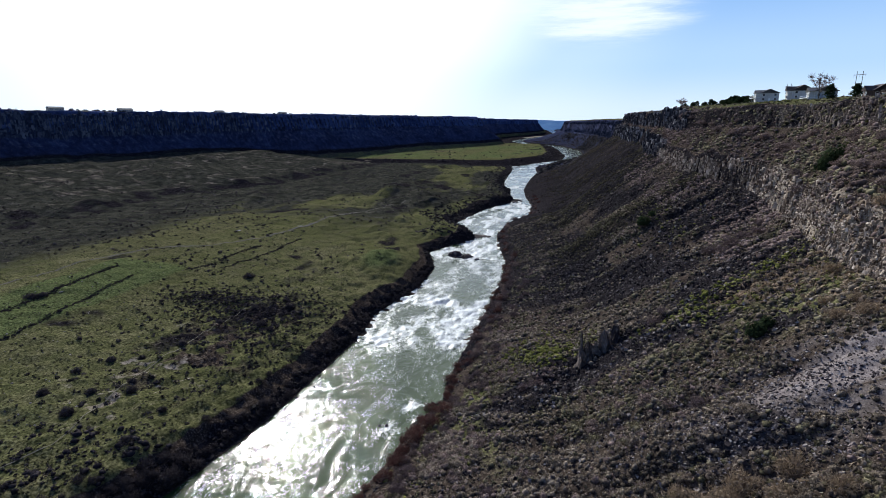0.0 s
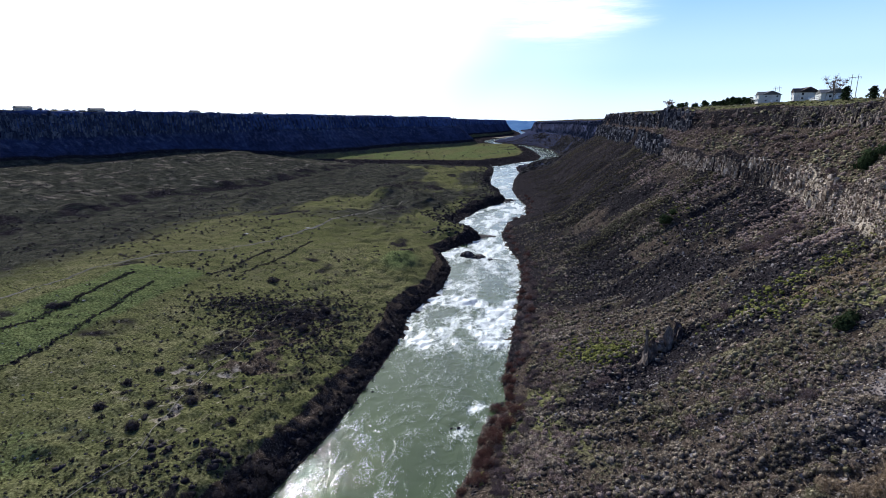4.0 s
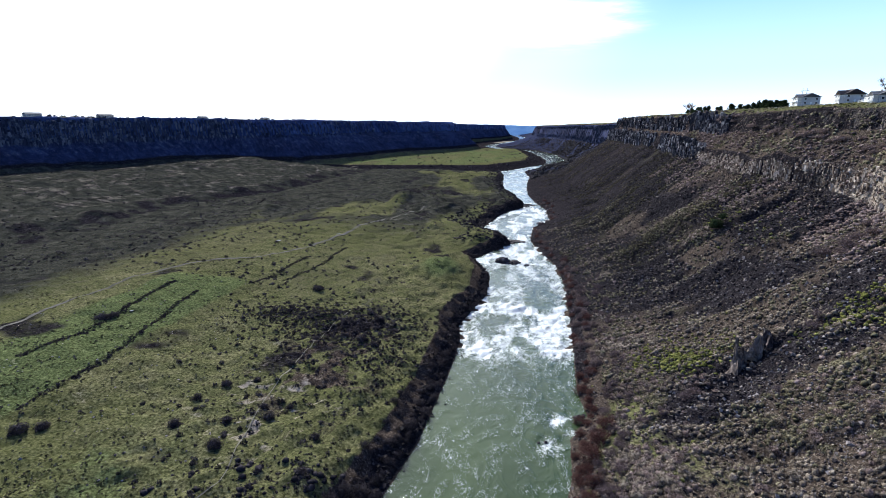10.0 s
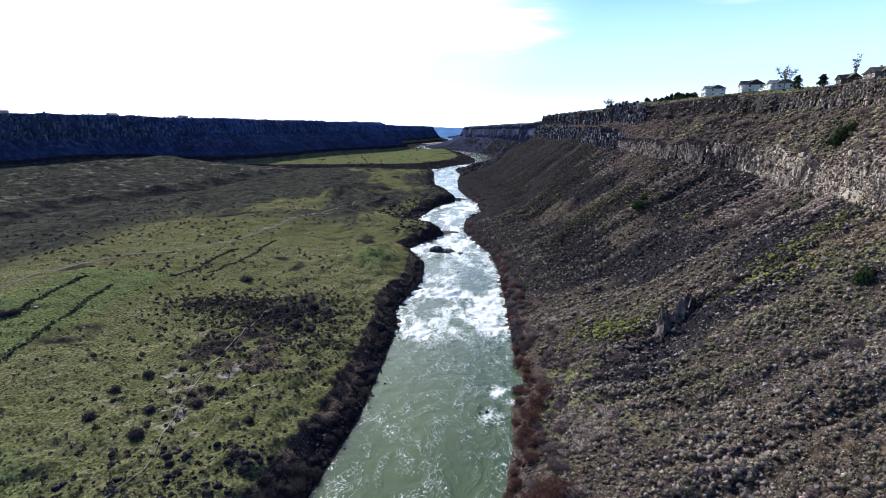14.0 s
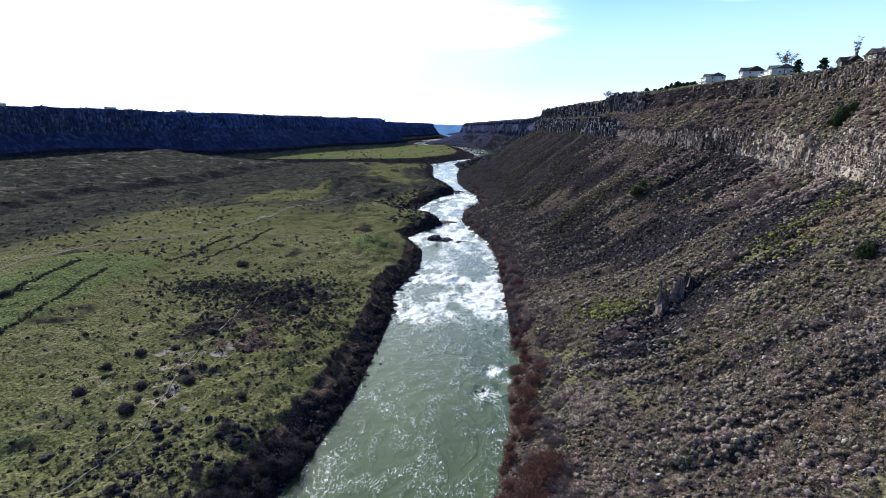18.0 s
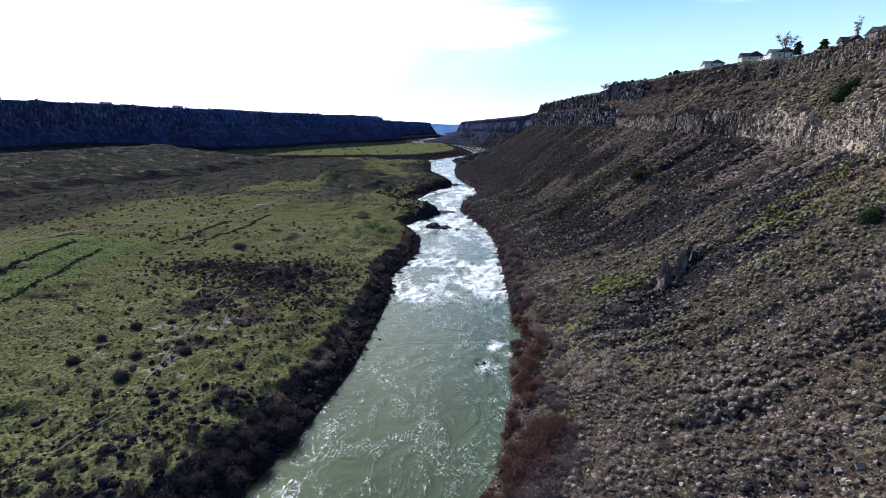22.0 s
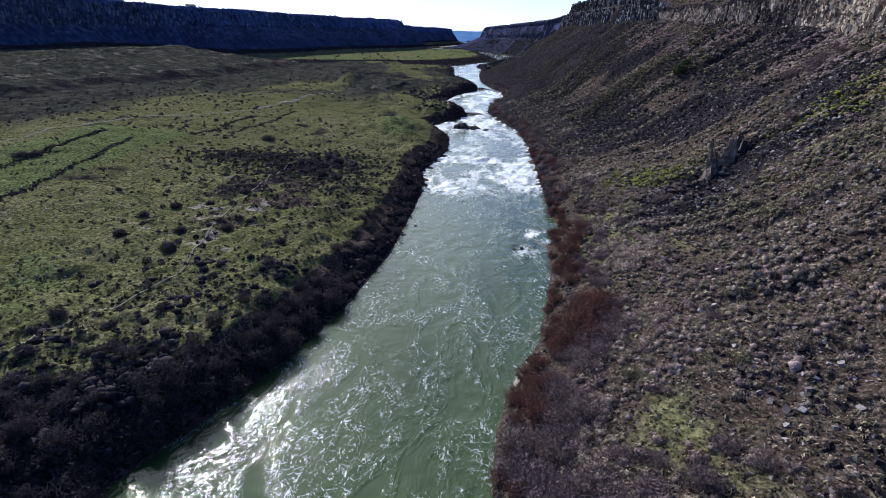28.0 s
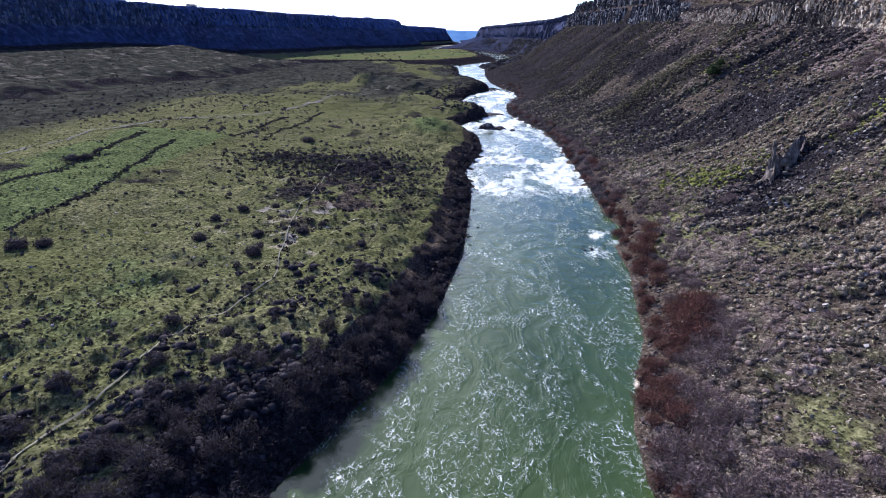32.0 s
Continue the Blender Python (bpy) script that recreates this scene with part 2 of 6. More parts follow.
    steppe = ramp(n, l, mix(n, l, 0.35, fine, mid), [(0.38, (0.010, 0.0105, 0.009)), (0.5, (0.033, 0.033, 0.026)), (0.66, (0.125, 0.118, 0.09))])
    c = mix(n, l, edge(st.outputs["Fac"]), c, steppe)
    c = mix(n, l, edge(a.outputs["Alpha"]), c, lush)
    c = mix(n, l, edge(sep.outputs["Green"]), c, basalt)
    c = mix(n, l, edge(sep.outputs["Blue"]), c, pale)
    # distance haze on the far walls, painted in as a blue rock colour
    w = n.new("ShaderNodeAttribute")
    w.attribute_name = "haze_blue"
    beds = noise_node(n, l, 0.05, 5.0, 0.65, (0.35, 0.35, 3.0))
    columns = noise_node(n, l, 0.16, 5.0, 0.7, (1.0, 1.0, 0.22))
    haze_blue = ramp(n, l, mix(n, l, 0.5, columns, mix(n, l, 0.5, beds, fine)), [(0.36, (0.024, 0.034, 0.085)), (0.52, (0.052, 0.070, 0.16)), (0.66, (0.12, 0.155, 0.28))])
    haze_blue = mix(n, l, 1.0, haze_blue, ramp(n, l, mix(n, l, 0.5, big, mid), [(0.38, (0.45, 0.45, 0.5)), (0.62, (1.35, 1.35, 1.3))]), "MULTIPLY")
    c = mix(n, l, w.outputs["Fac"], c, haze_blue)
    gr = n.new("ShaderNodeAttribute")
    gr.attribute_name = "gravel"
    gravel = ramp(n, l, mix(n, l, 0.5, fine, grit), [(0.34, (0.075, 0.062, 0.062)), (0.5, (0.24, 0.205, 0.195)), (0.68, (0.44, 0.39, 0.365))])
    c = mix(n, l, gr.outputs["Fac"], c, gravel)
    l.new(c, b.inputs["Base Color"])
    bump(n, l, b, mix(n, l, mix(n, l, 1.0, edge(sep.outputs["Green"]), (0.6, 0.6, 0.6), "MULTIPLY"), mix(n, l, 0.5, fine, grit), joint), 0.8, 0.35)
    return m


def water_material():
    m, n, l, b = material("silty_green_water", 0.06, 0.0, 0.5)
    b.inputs["IOR"].default_value = 1.33
    a = n.new("ShaderNodeAttribute")
    a.attribute_name = "foam"

    def swirl(scale, detail, rough, twist, stretch):
        fac = noise_node(n, l, scale, detail, rough, stretch)
        fac.node.inputs["Distortion"].default_value = twist
        return fac

    streak = swirl(0.11, 4.0, 0.6, 1.6, (1.0, 0.5, 1.0))
    lace = swirl(0.34, 5.0, 0.62, 1.8, (1.0, 0.6, 1.0))
    swell = swirl(0.20, 3.0, 0.5, 1.0, (1.0, 0.8, 1.0))
    chop = swirl(0.9, 3.0, 0.5, 1.4, (1.0, 1.1, 1.0))
    ripple = swirl(3.6, 2.0, 0.5, 0.5, (1.0, 1.2, 1.0))
    froth = swirl(1.3, 7.0, 0.72, 1.0, (1.0, 0.8, 1.0))
    rough_patch = ramp(n, l, streak, [(0.40, (0.06, 0.06, 0.06)), (0.62, (1, 1, 1))])
    silt = noise_node(n, l, 0.04, 3.0, 0.5, (1.0, 0.4, 1.0))
    body = ramp(n, l, silt, [(0.3, (0.023, 0.041, 0.012)), (0.7, (0.048, 0.073, 0.022))])
    thread = ramp(n, l, lace, [(0.486, (0, 0, 0)), (0.50, (0.8, 0.8, 0.8)), (0.514, (0, 0, 0))])     # thin curling lines of foam
    fleck = ramp(n, l, swirl(1.15, 4.0, 0.65, 1.2, (1.0, 0.5, 1.0)), [(0.60, (0, 0, 0)), (0.66, (0.7, 0.7, 0.7))])
    thread = mix(n, l, 1.0, thread, fleck, "ADD")
    thread = mix(n, l, 1.0, thread, ramp(n, l, streak, [(0.46, (0, 0, 0)), (0.58, (1, 1, 1))]), "MULTIPLY")
    thread = mix(n, l, 1.0, thread, ramp(n, l, froth, [(0.42, (0, 0, 0)), (0.53, (1, 1, 1))]), "MULTIPLY")
    s = n.new("ShaderNodeMath")
    s.operation = "ADD"
    l.new(a.outputs["Fac"], s.inputs[0])
    l.new(mix(n, l, 0.62, mix(n, l, 0.6, streak, lace), froth), s.inputs[1])
    foam = ramp(n, l, s.outputs[0], [(0.62, (0, 0, 0)), (0.69, (0.35, 0.35, 0.35)), (0.78, (0.95, 0.95, 0.95))])
    foam = mix(n, l, 1.0, foam, thread, "ADD")
    l.new(mix(n, l, foam, body, (0.74, 0.77, 0.76)), b.inputs["Base Color"])
    l.new(ramp(n, l, foam, [(0.0, (0.05, 0.05, 0.05)), (0.6, (0.55, 0.55, 0.55))]), b.inputs["Roughness"])
    waves = mix(n, l, 1.0, mix(n, l, 0.12, chop, ripple), rough_patch, "MULTIPLY")
    bump(n, l, b, mix(n, l, 0.5, waves, swell), 1.0, 0.42)
    return m


M_GROUND, M_WATER = ground_material(), water_material()
M_BASALT = toned("weathered_basalt", [(0.0, (0.014, 0.012, 0.013)), (0.55, (0.068, 0.055, 0.055)), (1.0, (0.38, 0.335, 0.315))], 0.85, 0.08, 0.08, 2.0)
# basalt blocks of the far cliffs, tinted with painted blue haze
M_HAZE_ROCK = toned("basalt_in_blue_haze", [(0.0, (0.016, 0.020, 0.038)), (0.5, (0.048, 0.056, 0.090)), (1.0, (0.18, 0.19, 0.235))], 0.95, 0.02, 0.1, 0.6)
M_VARNISH = toned("dark_varnished_basalt", [(0.0, (0.014, 0.014, 0.019)), (0.5, (0.070, 0.067, 0.078)), (1.0, (0.40, 0.37, 0.36))], 0.9, 0.04, 0.08, 1.6)
M_PALE = toned("pale_lichened_basalt", [(0.0, (0.085, 0.062, 0.048)), (0.5, (0.31, 0.25, 0.195)), (1.0, (0.60, 0.51, 0.42))], 0.95, 0.03, 0.1, 1.5)
M_CRAG = toned("brown_weathered_basalt", [(0.0, (0.10, 0.08, 0.066)), (0.5, (0.30, 0.24, 0.20)), (1.0, (0.52, 0.44, 0.37))], 0.95, 0.03, 0.15, 1.2)
M_SPIRE = toned("dark_brown_basalt", [(0.0, (0.05, 0.04, 0.034)), (0.5, (0.17, 0.137, 0.115)), (1.0, (0.36, 0.30, 0.26))], 0.95, 0.03, 0.15, 1.2)
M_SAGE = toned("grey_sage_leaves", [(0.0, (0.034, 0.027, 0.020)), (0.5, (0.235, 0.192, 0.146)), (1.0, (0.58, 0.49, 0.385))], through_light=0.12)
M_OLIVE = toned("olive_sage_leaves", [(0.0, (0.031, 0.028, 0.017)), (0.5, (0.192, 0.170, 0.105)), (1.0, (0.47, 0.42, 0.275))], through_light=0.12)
M_GREEN = toned("spring_green_leaves", [(0.0, (0.055, 0.06, 0.018)), (0.6, (0.155, 0.16, 0.044)), (1.0, (0.28, 0.27, 0.09))], through_light=0.2)
M_DARK = toned("dark_bank_twigs", [(0.0, (0.022, 0.020, 0.022)), (0.6, (0.074, 0.064, 0.068)), (1.0, (0.17, 0.148, 0.15))], through_light=0.25)
M_BROWN = toned("red_brown_willow_twigs", [(0.0, (0.040, 0.021, 0.019)), (0.5, (0.105, 0.053, 0.046)), (1.0, (0.20, 0.11, 0.092))], through_light=0.25)
M_MAUVE = toned("leafless_mauve_brush", [(0.0, (0.045, 0.033, 0.030)), (0.5, (0.215, 0.162, 0.145)), (1.0, (0.43, 0.335, 0.30))], through_light=0.2)
M_PURPLE = toned("purple_grey_bank_twigs", [(0.0, (0.045, 0.034, 0.035)), (0.5, (0.132, 0.100, 0.102)), (1.0, (0.28, 0.22, 0.215))], through_light=0.2)
M_STRAW = toned("dry_straw_brush", [(0.0, (0.10, 0.073, 0.050)), (0.5, (0.26, 0.196, 0.135)), (1.0, (0.46, 0.36, 0.26))], through_light=0.3)
M_CONIFER = toned("dark_conifer_needles", [(0.0, (0.014, 0.022, 0.011)), (0.6, (0.04, 0.056, 0.026)), (1.0, (0.08, 0.10, 0.045))], through_light=0.25)
M_BARK = grained("grey_bark", (0.06, 0.05, 0.042), (0.17, 0.145, 0.12), 9.0, 0.95, 0.02)
M_ROAD = grained("pale_dirt_track", (0.042, 0.039, 0.031), (0.095, 0.084, 0.067), 1.6, 0.95, 0.03)
M_PATH = grained("trodden_pale_earth", (0.11, 0.10, 0.075), (0.21, 0.19, 0.145), 1.6, 0.95, 0.03)
M_WALL_WHITE = grained("cream_painted_siding", (0.46, 0.44, 0.41), (0.62, 0.60, 0.56), 1.2, 0.7, 0.0)
M_WALL_BROWN = grained("brown_stained_siding", (0.09, 0.062, 0.046), (0.16, 0.115, 0.09), 1.2, 0.8, 0.0)
M_WALL_TAN = grained("tan_stucco", (0.36, 0.31, 0.25), (0.48, 0.42, 0.35), 1.2, 0.85, 0.0)
M_ROOF = grained("grey_shingles", (0.10, 0.098, 0.098), (0.20, 0.195, 0.19), 3.0, 0.9, 0.02)
M_ROOF_BROWN = grained("brown_shingles", (0.055, 0.041, 0.036), (0.11, 0.085, 0.075), 3.0, 0.9, 0.02)
M_TRIM = grained("white_trim", (0.66, 0.66, 0.64), (0.80, 0.80, 0.78), 2.0, 0.6, 0.0)
M_POLE = grained("weathered_pole_wood", (0.10, 0.085, 0.07), (0.20, 0.17, 0.14), 5.0, 0.9, 0.01)
M_STEEL = grained("dull_galvanised_steel", (0.35, 0.36, 0.37), (0.50, 0.51, 0.52), 5.0, 0.5, 0.0)
M_POOL, _n, _l, _b = material("still_puddle_water", 0.03, 0.0, 0.6)
_b.inputs["Base Color"].default_value = (0.05, 0.055, 0.045, 1)
M_GLASS, _n, _l, _b = material("dark_window_glass", 0.05, 0.0, 0.6)
_b.inputs["Base Color"].default_value = (0.02, 0.025, 0.03, 1)


# ---- the canyon's shape ----
def lattice(ix, iy, seed):
    h = (ix.astype(np.int64) * 374761393 + iy.astype(np.int64) * 668265263 + seed * 974634777) & 0xFFFFFFFF
    h = ((h ^ (h >> 13)) * 1274126177) & 0xFFFFFFFF
    return ((h ^ (h >> 16)) & 0xFFFF) / 65535.0


def value_noise(x, y, seed=0):
    """Smooth noise, 0 to 1, one cell to the unit."""
    x, y = np.asarray(x, float), np.asarray(y, float)
    ix, iy = np.floor(x), np.floor(y)
    u, v = x - ix, y - iy
    u, v = u * u * (3 - 2 * u), v * v * (3 - 2 * v)
    a, b = lattice(ix, iy, seed), lattice(ix + 1, iy, seed)
    c, d = lattice(ix, iy + 1, seed), lattice(ix + 1, iy + 1, seed)
    return (a * (1 - u) + b * u) * (1 - v) + (c * (1 - u) + d * u) * v


def fractal(x, y, octaves=4, seed=0, gain=0.5):
    total, size, norm = 0.0, 1.0, 0.0
    for k in range(octaves):
        total = total + size * value_noise(x * 2 ** k, y * 2 ** k, seed + 17 * k)
        norm, size = norm + size, size * gain
    return total / norm


def along(pairs):
    """A quantity that changes along the canyon: (y, value) pairs, joined by straight lines."""
    ys, vs = [p[0] for p in pairs], [p[1] for p in pairs]
    return lambda y: np.interp(y, ys, vs)


bank_left = along([(-400, -95), (0, -80), (60, -72), (82, -62), (95, -56), (117, -50), (152, -44), (201, -41), (235, -40), (255, -43),
                   (282, -38), (305, -33), (350, -34), (375, -42), (391, -48), (402, -44), (422, -36), (442, -24), (456, -23), (470, -36),
                   (486, -46), (508, -52), (530, -50), (615, -34), (650, -14), (678, -11), (705, -20), (779, -27), (815, -41), (890, -48),
                   (1083, -55), (1160, -66), (1188, -45), (1249, -21), (1372, 36), (1521, 43), (1797, 20), (2060, -12), (2136, -60), (2195, -118), (2300, -160),
                   (2468, -200), (2597, -195), (2800, -160), (3174, -88), (3508, -60), (3919, -62), (4441, -110), (5000, -150)])
bank_right = along([(-400, -40), (0, -22), (62, -16), (76, -15), (91, -10), (106, -4), (122, -1), (142, 3), (162, 4), (177, 11), (192, 9),
                    (221, 10), (280, 12), (341, 13), (384, 10), (409, 3), (466, -7), (508, -5), (530, -2), (564, 14), (580, 13), (638, 12),
                    (704, 0), (780, -9), (917, -10), (1040, -4), (1084, -10), (1160, -14), (1200, 8), (1282, 22), (1300, 53), (1386, 86), (1475, 97), (1594, 92),
                    (1797, 84), (1938, 51), (2060, 25), (2136, -15), (2195, -72), (2300, -116), (2468, -152), (2597, -145), (2800, -112), (3174, -46),
                    (3508, -12), (3919, -4), (4441, -55), (5000, -90)])
foot_x = along([(-400, 120), (0, 120), (100, 124), (150, 124), (185, 123), (240, 134), (290, 136), (330, 128), (376, 116), (492, 113),
                (600, 126), (780, 120), (913, 122), (990, 126), (1060, 146), (1350, 152), (1500, 150), (1650, 143), (1900, 116), (2100, 76), (2300, 38), (2500, 8), (2800, 26), (3200, 70), (3600, 105), (4200, 120), (5000, 110)])
foot_z = along([(-400, 62), (240, 62), (300, 68), (400, 72), (960, 74), (1080, 58), (1350, 52), (2300, 46), (5000, 40)])
cliff_h = along([(-400, 15), (225, 15), (285, 9), (420, 8), (490, 13), (5000, 13)])
rim_gain = along([(-400, 0), (330, 0), (450, 1), (5000, 1)])
rim_fall = along([(-400, 0), (950, 0), (1100, 6), (1500, 11), (1900, 12), (2300, 18), (3200, 24), (5000, 30)])
# left side: the shelf, its scarp, the far ridge, the shaded wall
shelf_end = along([(-400, 0), (900, 0), (1120, 1), (5000, 1)])
wall_x = along([(-400, -760), (500, -690), (780, -610), (950, -560), (1082, -490), (1200, -450), (1318, -420), (1475, -376), (1643, -315), (1800, -235), (1930, -165),
                (2030, -180), (2150, -250), (2421, -300), (2800, -290), (3300, -170), (3700, -110), (4000, -115), (4500, -210), (5000, -300)])
rim_x = along([(-400, -860), (500, -740), (782, -652), (1200, -530), (1475, -470), (1643, -420), (1800, -350), (1950, -285), (2100, -290), (2250, -330),
               (2600, -380), (3000, -320), (3300, -215), (3700, -165), (4200, -200), (5000, -360)])
rim_z = along([(-400, 110), (782, 109), (1200, 107), (1500, 106), (1900, 104), (2500, 101), (3300, 92), (5000, 84)])


def left_keys(y):
    """(x, z) from the left bank out to the left plateau."""
    b, w, r, rz, e = bank_left(y), wall_x(y), rim_x(y), rim_z(y), shelf_end(y)
    far = np.clip((y - 950) / 250, 0, 1)
    s = lambda near, away: near * (1 - e) + away * e
    room = w - b
    return [(b, 0 * y), (b - 4, 2.4 - 0.8 * e), (b - 11, s(6.5, 3.0)), (b - 24, s(8.6, 3.6)),
            (b + room * s(0.13, 0.12), s(11.0 + np.clip((y - 130) / 120, 0, 1) * 1.5, 3.8)), (b + room * s(0.235, 0.25), s(17.0, 4.2)),
            (b + room * s(0.40, 0.4), s(16.0, 4.6)), (b + room * s(0.52, 0.6), s(11.5, 5.0)), (b + room * s(0.56, 0.7), s(19.0, 5.5)),
            (b + room * s(0.84, 0.86), s(41.0, 7.0)), (w, s(36.0, 10.0)), (w + (r - w) * 0.62, rz * 0.62), (w + (r - w) * 0.78, rz * 0.72),
            (w + (r - w) * 0.86, rz * 0.90), (r, rz), (r - 60, rz + 1), (-2200 + 0 * y, rz + 3), (-4800 + 0 * y, rz + 6)]


def right_keys(y):
    """(x, z) from the right bank up the talus and the two cliffs to the right plateau."""
    b, x, z, g, f = bank_right(y), foot_x(y), foot_z(y), rim_gain(y), rim_fall(y)
    w = x - b
    s = lambda near, away: near * (1 - g) + away * g
    return [(b, 0 * y), (b + 3, 1.6 + 0 * y), (b + 7, 3.6 + 0 * y), (b + w * 0.42, z * 0.27), (b + w * 0.70, z * 0.65), (b + w * 0.88, z * 0.86), (x, z),
            (x + s(3, 4), z + cliff_h(y) - f * 0.3), (x + s(14, 10), s(88, 90) - f * 0.7), (x + s(21, 13), s(97, 92) - f * 0.8),
            (x + s(24, 17), s(106, 103.5) - f), (x + s(34, 26), s(108, 107.5) - f), (x + 55, s(110.5, 110) - f), (x + 130, s(112, 112) - f),
            (2400 + 0 * y, 113 - f), (4800 + 0 * y, 115 - f)]


LEFT_COLUMNS = [5, 8, 10, 50, 34, 24, 18, 10, 28, 14, 14, 6, 8, 8, 6, 8, 5]
RIGHT_COLUMNS = [5, 6, 54, 44, 28, 18, 18, 14, 10, 14, 8, 12, 12, 12, 6]


def station_list():
    ys, y = list(np.arange(-400, 20, 14.0)), 20.0
    while y < 4900:
        ys.append(y)
        y += max(1.15, y * 0.0062) if y < 1000 else y * 0.0105
    return np.array(ys + [4950.0])


ROWS = station_list()


def spread(keys, counts):
    """Columns laid between the keys of one side, row by row."""
    xs, zs, kind = [], [], []
    for k, c in enumerate(counts):
        for j in range(c):
            u = j / c
            xs.append(keys[k][0] * (1 - u) + keys[k + 1][0] * u)
            zs.append(keys[k][1] * (1 - u) + keys[k + 1][1] * u)
            kind.append(k + u)
    xs.append(keys[-1][0]), zs.append(keys[-1][1]), kind.append(len(counts))
    return np.array(xs).T, np.array(zs).T, np.array(kind)


def bell(v, lo, hi, soft):
    return np.clip((v - lo) / soft, 0, 1) * np.clip((hi - v) / soft, 0, 1)


# knolls on the left shelf: x, y, height, radius
MOUNDS = ((-64, 332, 6.0, 17), (-104, 575, 5.0, 26), (-140, 620, 5.0, 34), (-210, 1000, 4.0, 80), (-150, 440, 3.0, 40), (-100, 470, 3.0, 24))


def build_sheet():
    lx, lz, lk = spread(left_keys(ROWS), LEFT_COLUMNS)
    rx, rz, rk = spread(right_keys(ROWS), RIGHT_COLUMNS)
    X = np.concatenate([lx[:, ::-1], lx[:, :1] * 0.7 + rx[:, :1] * 0.3, lx[:, :1] * 0.3 + rx[:, :1] * 0.7, rx], 1)
    Z = np.concatenate([lz[:, ::-1], lz[:, :1] - 3, rz[:, :1] - 3, rz], 1)
    K = np.concatenate([-lk[::-1] - 1, [0, 0], rk + 1])[None, :] * np.ones((len(ROWS), 1))
    Y = ROWS[:, None] * np.ones_like(X)
    # soften the creases of the broad forms
    soft = Z.copy()
    for _ in range(3):
        soft[:, 1:-1] = (soft[:, :-2] + 2 * soft[:, 1:-1] + soft[:, 2:]) / 4
    calm = ((K > -12) & (K < -3.6)) | ((K > 3.5) & (K < 7))
    Z = np.where(calm, soft, Z)
    left, right = K < -1, K > 1
    off_bank = np.clip(np.minimum(np.abs(K) - 1.0, 1.0), 0, 1)
    # left shelf: low swells and hummocks
    plain = left & (K > -11.5)
    Z += np.where(plain, off_bank * (6.0 * (fractal(X / 95, Y / 120, 3, 5) - 0.5) * np.clip((-X - 90) / 80, 0, 1)
                                     + 3.2 * (fractal(X / 17, Y / 21, 3, 9) - 0.5) + 1.3 * (fractal(X / 3.6, Y / 3.6, 2, 11) - 0.5)), 0)
    Z += np.where(left & (K > -7.5), off_bank * np.clip((Y - 300) / 200, 0, 1) * np.clip((1080 - Y) / 80, 0, 1)
                  * (7.5 * (fractal(X / 30, Y / 38, 3, 13) - 0.5) + 3.0 * (np.abs(fractal(X / 22, Y / 60, 2, 15) - 0.5) * 2 - 0.35)), 0)
    rocky_bank = bell(K, -5.2, -1.0, 0.8)
    Z += rocky_bank * np.clip(off_bank, 0, 1) * 2.6 * (fractal(X / 4.2, Y / 5.2, 3, 21) - 0.45)
    X += np.where(np.abs(K) < 3.2, 1.6 * (fractal(Y / 9 + 40, K * 0.7, 3, 25) - 0.5) * off_bank, 0)
    # shaded left wall: buttresses and gullies
    wall = bell(K, -16.2, -11.0, 1.0)
    X += wall * 46 * (fractal(Y / 130, Z / 400, 4, 31) - 0.5)
    Z += wall * 7 * (fractal(X / 28, Y / 28, 3, 33) - 0.5)
    # right talus: gullies that run down the slope, lumps
    talus = bell(K, 3.0, 7.6, 0.7)
    Z += talus * (7.0 * (fractal(Y / 46, X / 210, 3, 41) - 0.5) + 1.8 * (fractal(X / 9, Y / 9, 3, 43) - 0.5) + 0.5 * (fractal(X / 2.2, Y / 2.2, 2, 47) - 0.5))
    rill = np.abs(fractal(Y / 10.5 + X / 60, X / 75, 2, 45) - 0.5) * 2
    broad = np.abs(fractal(Y / 30 + X / 110, X / 160, 3, 49) - 0.5) * 2
    Z += bell(K, 3.2, 7.2, 0.8) * np.clip((Y - 150) / 150, 0, 1) * 9.0 * (broad - 0.3)
    Z += bell(K, 3.3, 7.3, 0.6) * (3.0 * (rill - 0.35) + 1.4 * (np.abs(fractal(Y / 4.6 + X / 40, X / 40, 2, 46) - 0.5) * 2 - 0.35))
    Z += bell(K, -11.5, -8.0, 0.7) * 5.0 * (np.abs(fractal(X / 34 + Y / 90, Y / 50, 3, 48) - 0.5) * 2 - 0.35)
    for mx, my, mh, mr in MOUNDS:
        Z += np.where(left, mh * np.exp(-((X - mx) ** 2 + ((Y - my) * 0.8) ** 2) / mr ** 2), 0)
    # right cliffs: columns, ledges and alcoves
    cliff = bell(K, 6.9, 13.2, 0.4)
    face = np.maximum(bell(K, 6.9, 8.2, 0.25), bell(K, 9.8, 11.5, 0.3))
    Z += bell(K, 7.2, 9.6, 0.7) * 12 * (fractal(Y / 24, Y * 0 + 3.3, 3, 55) - 0.5) * np.clip((420 - Y) / 60, 0.25, 1)
    X += cliff * (13 * (fractal(Y / 55, Z / 120, 3, 51) - 0.5) + 4 * (fractal(Y / 11, Z / 30, 3, 53) - 0.5))
    X += face * (2.4 * (fractal(Y / 2.6, Z / 9, 2, 57) - 0.5) + 1.2 * (fractal(Y / 1.6, Z / 2.4, 2, 58) - 0.5))
    Z += cliff * (4.0 * (fractal(Y / 26, X / 60, 3, 61) - 0.5)) + bell(K, 8.0, 10.2, 0.4) * 1.6 * (fractal(X / 3, Y / 4, 3, 63) - 0.5)
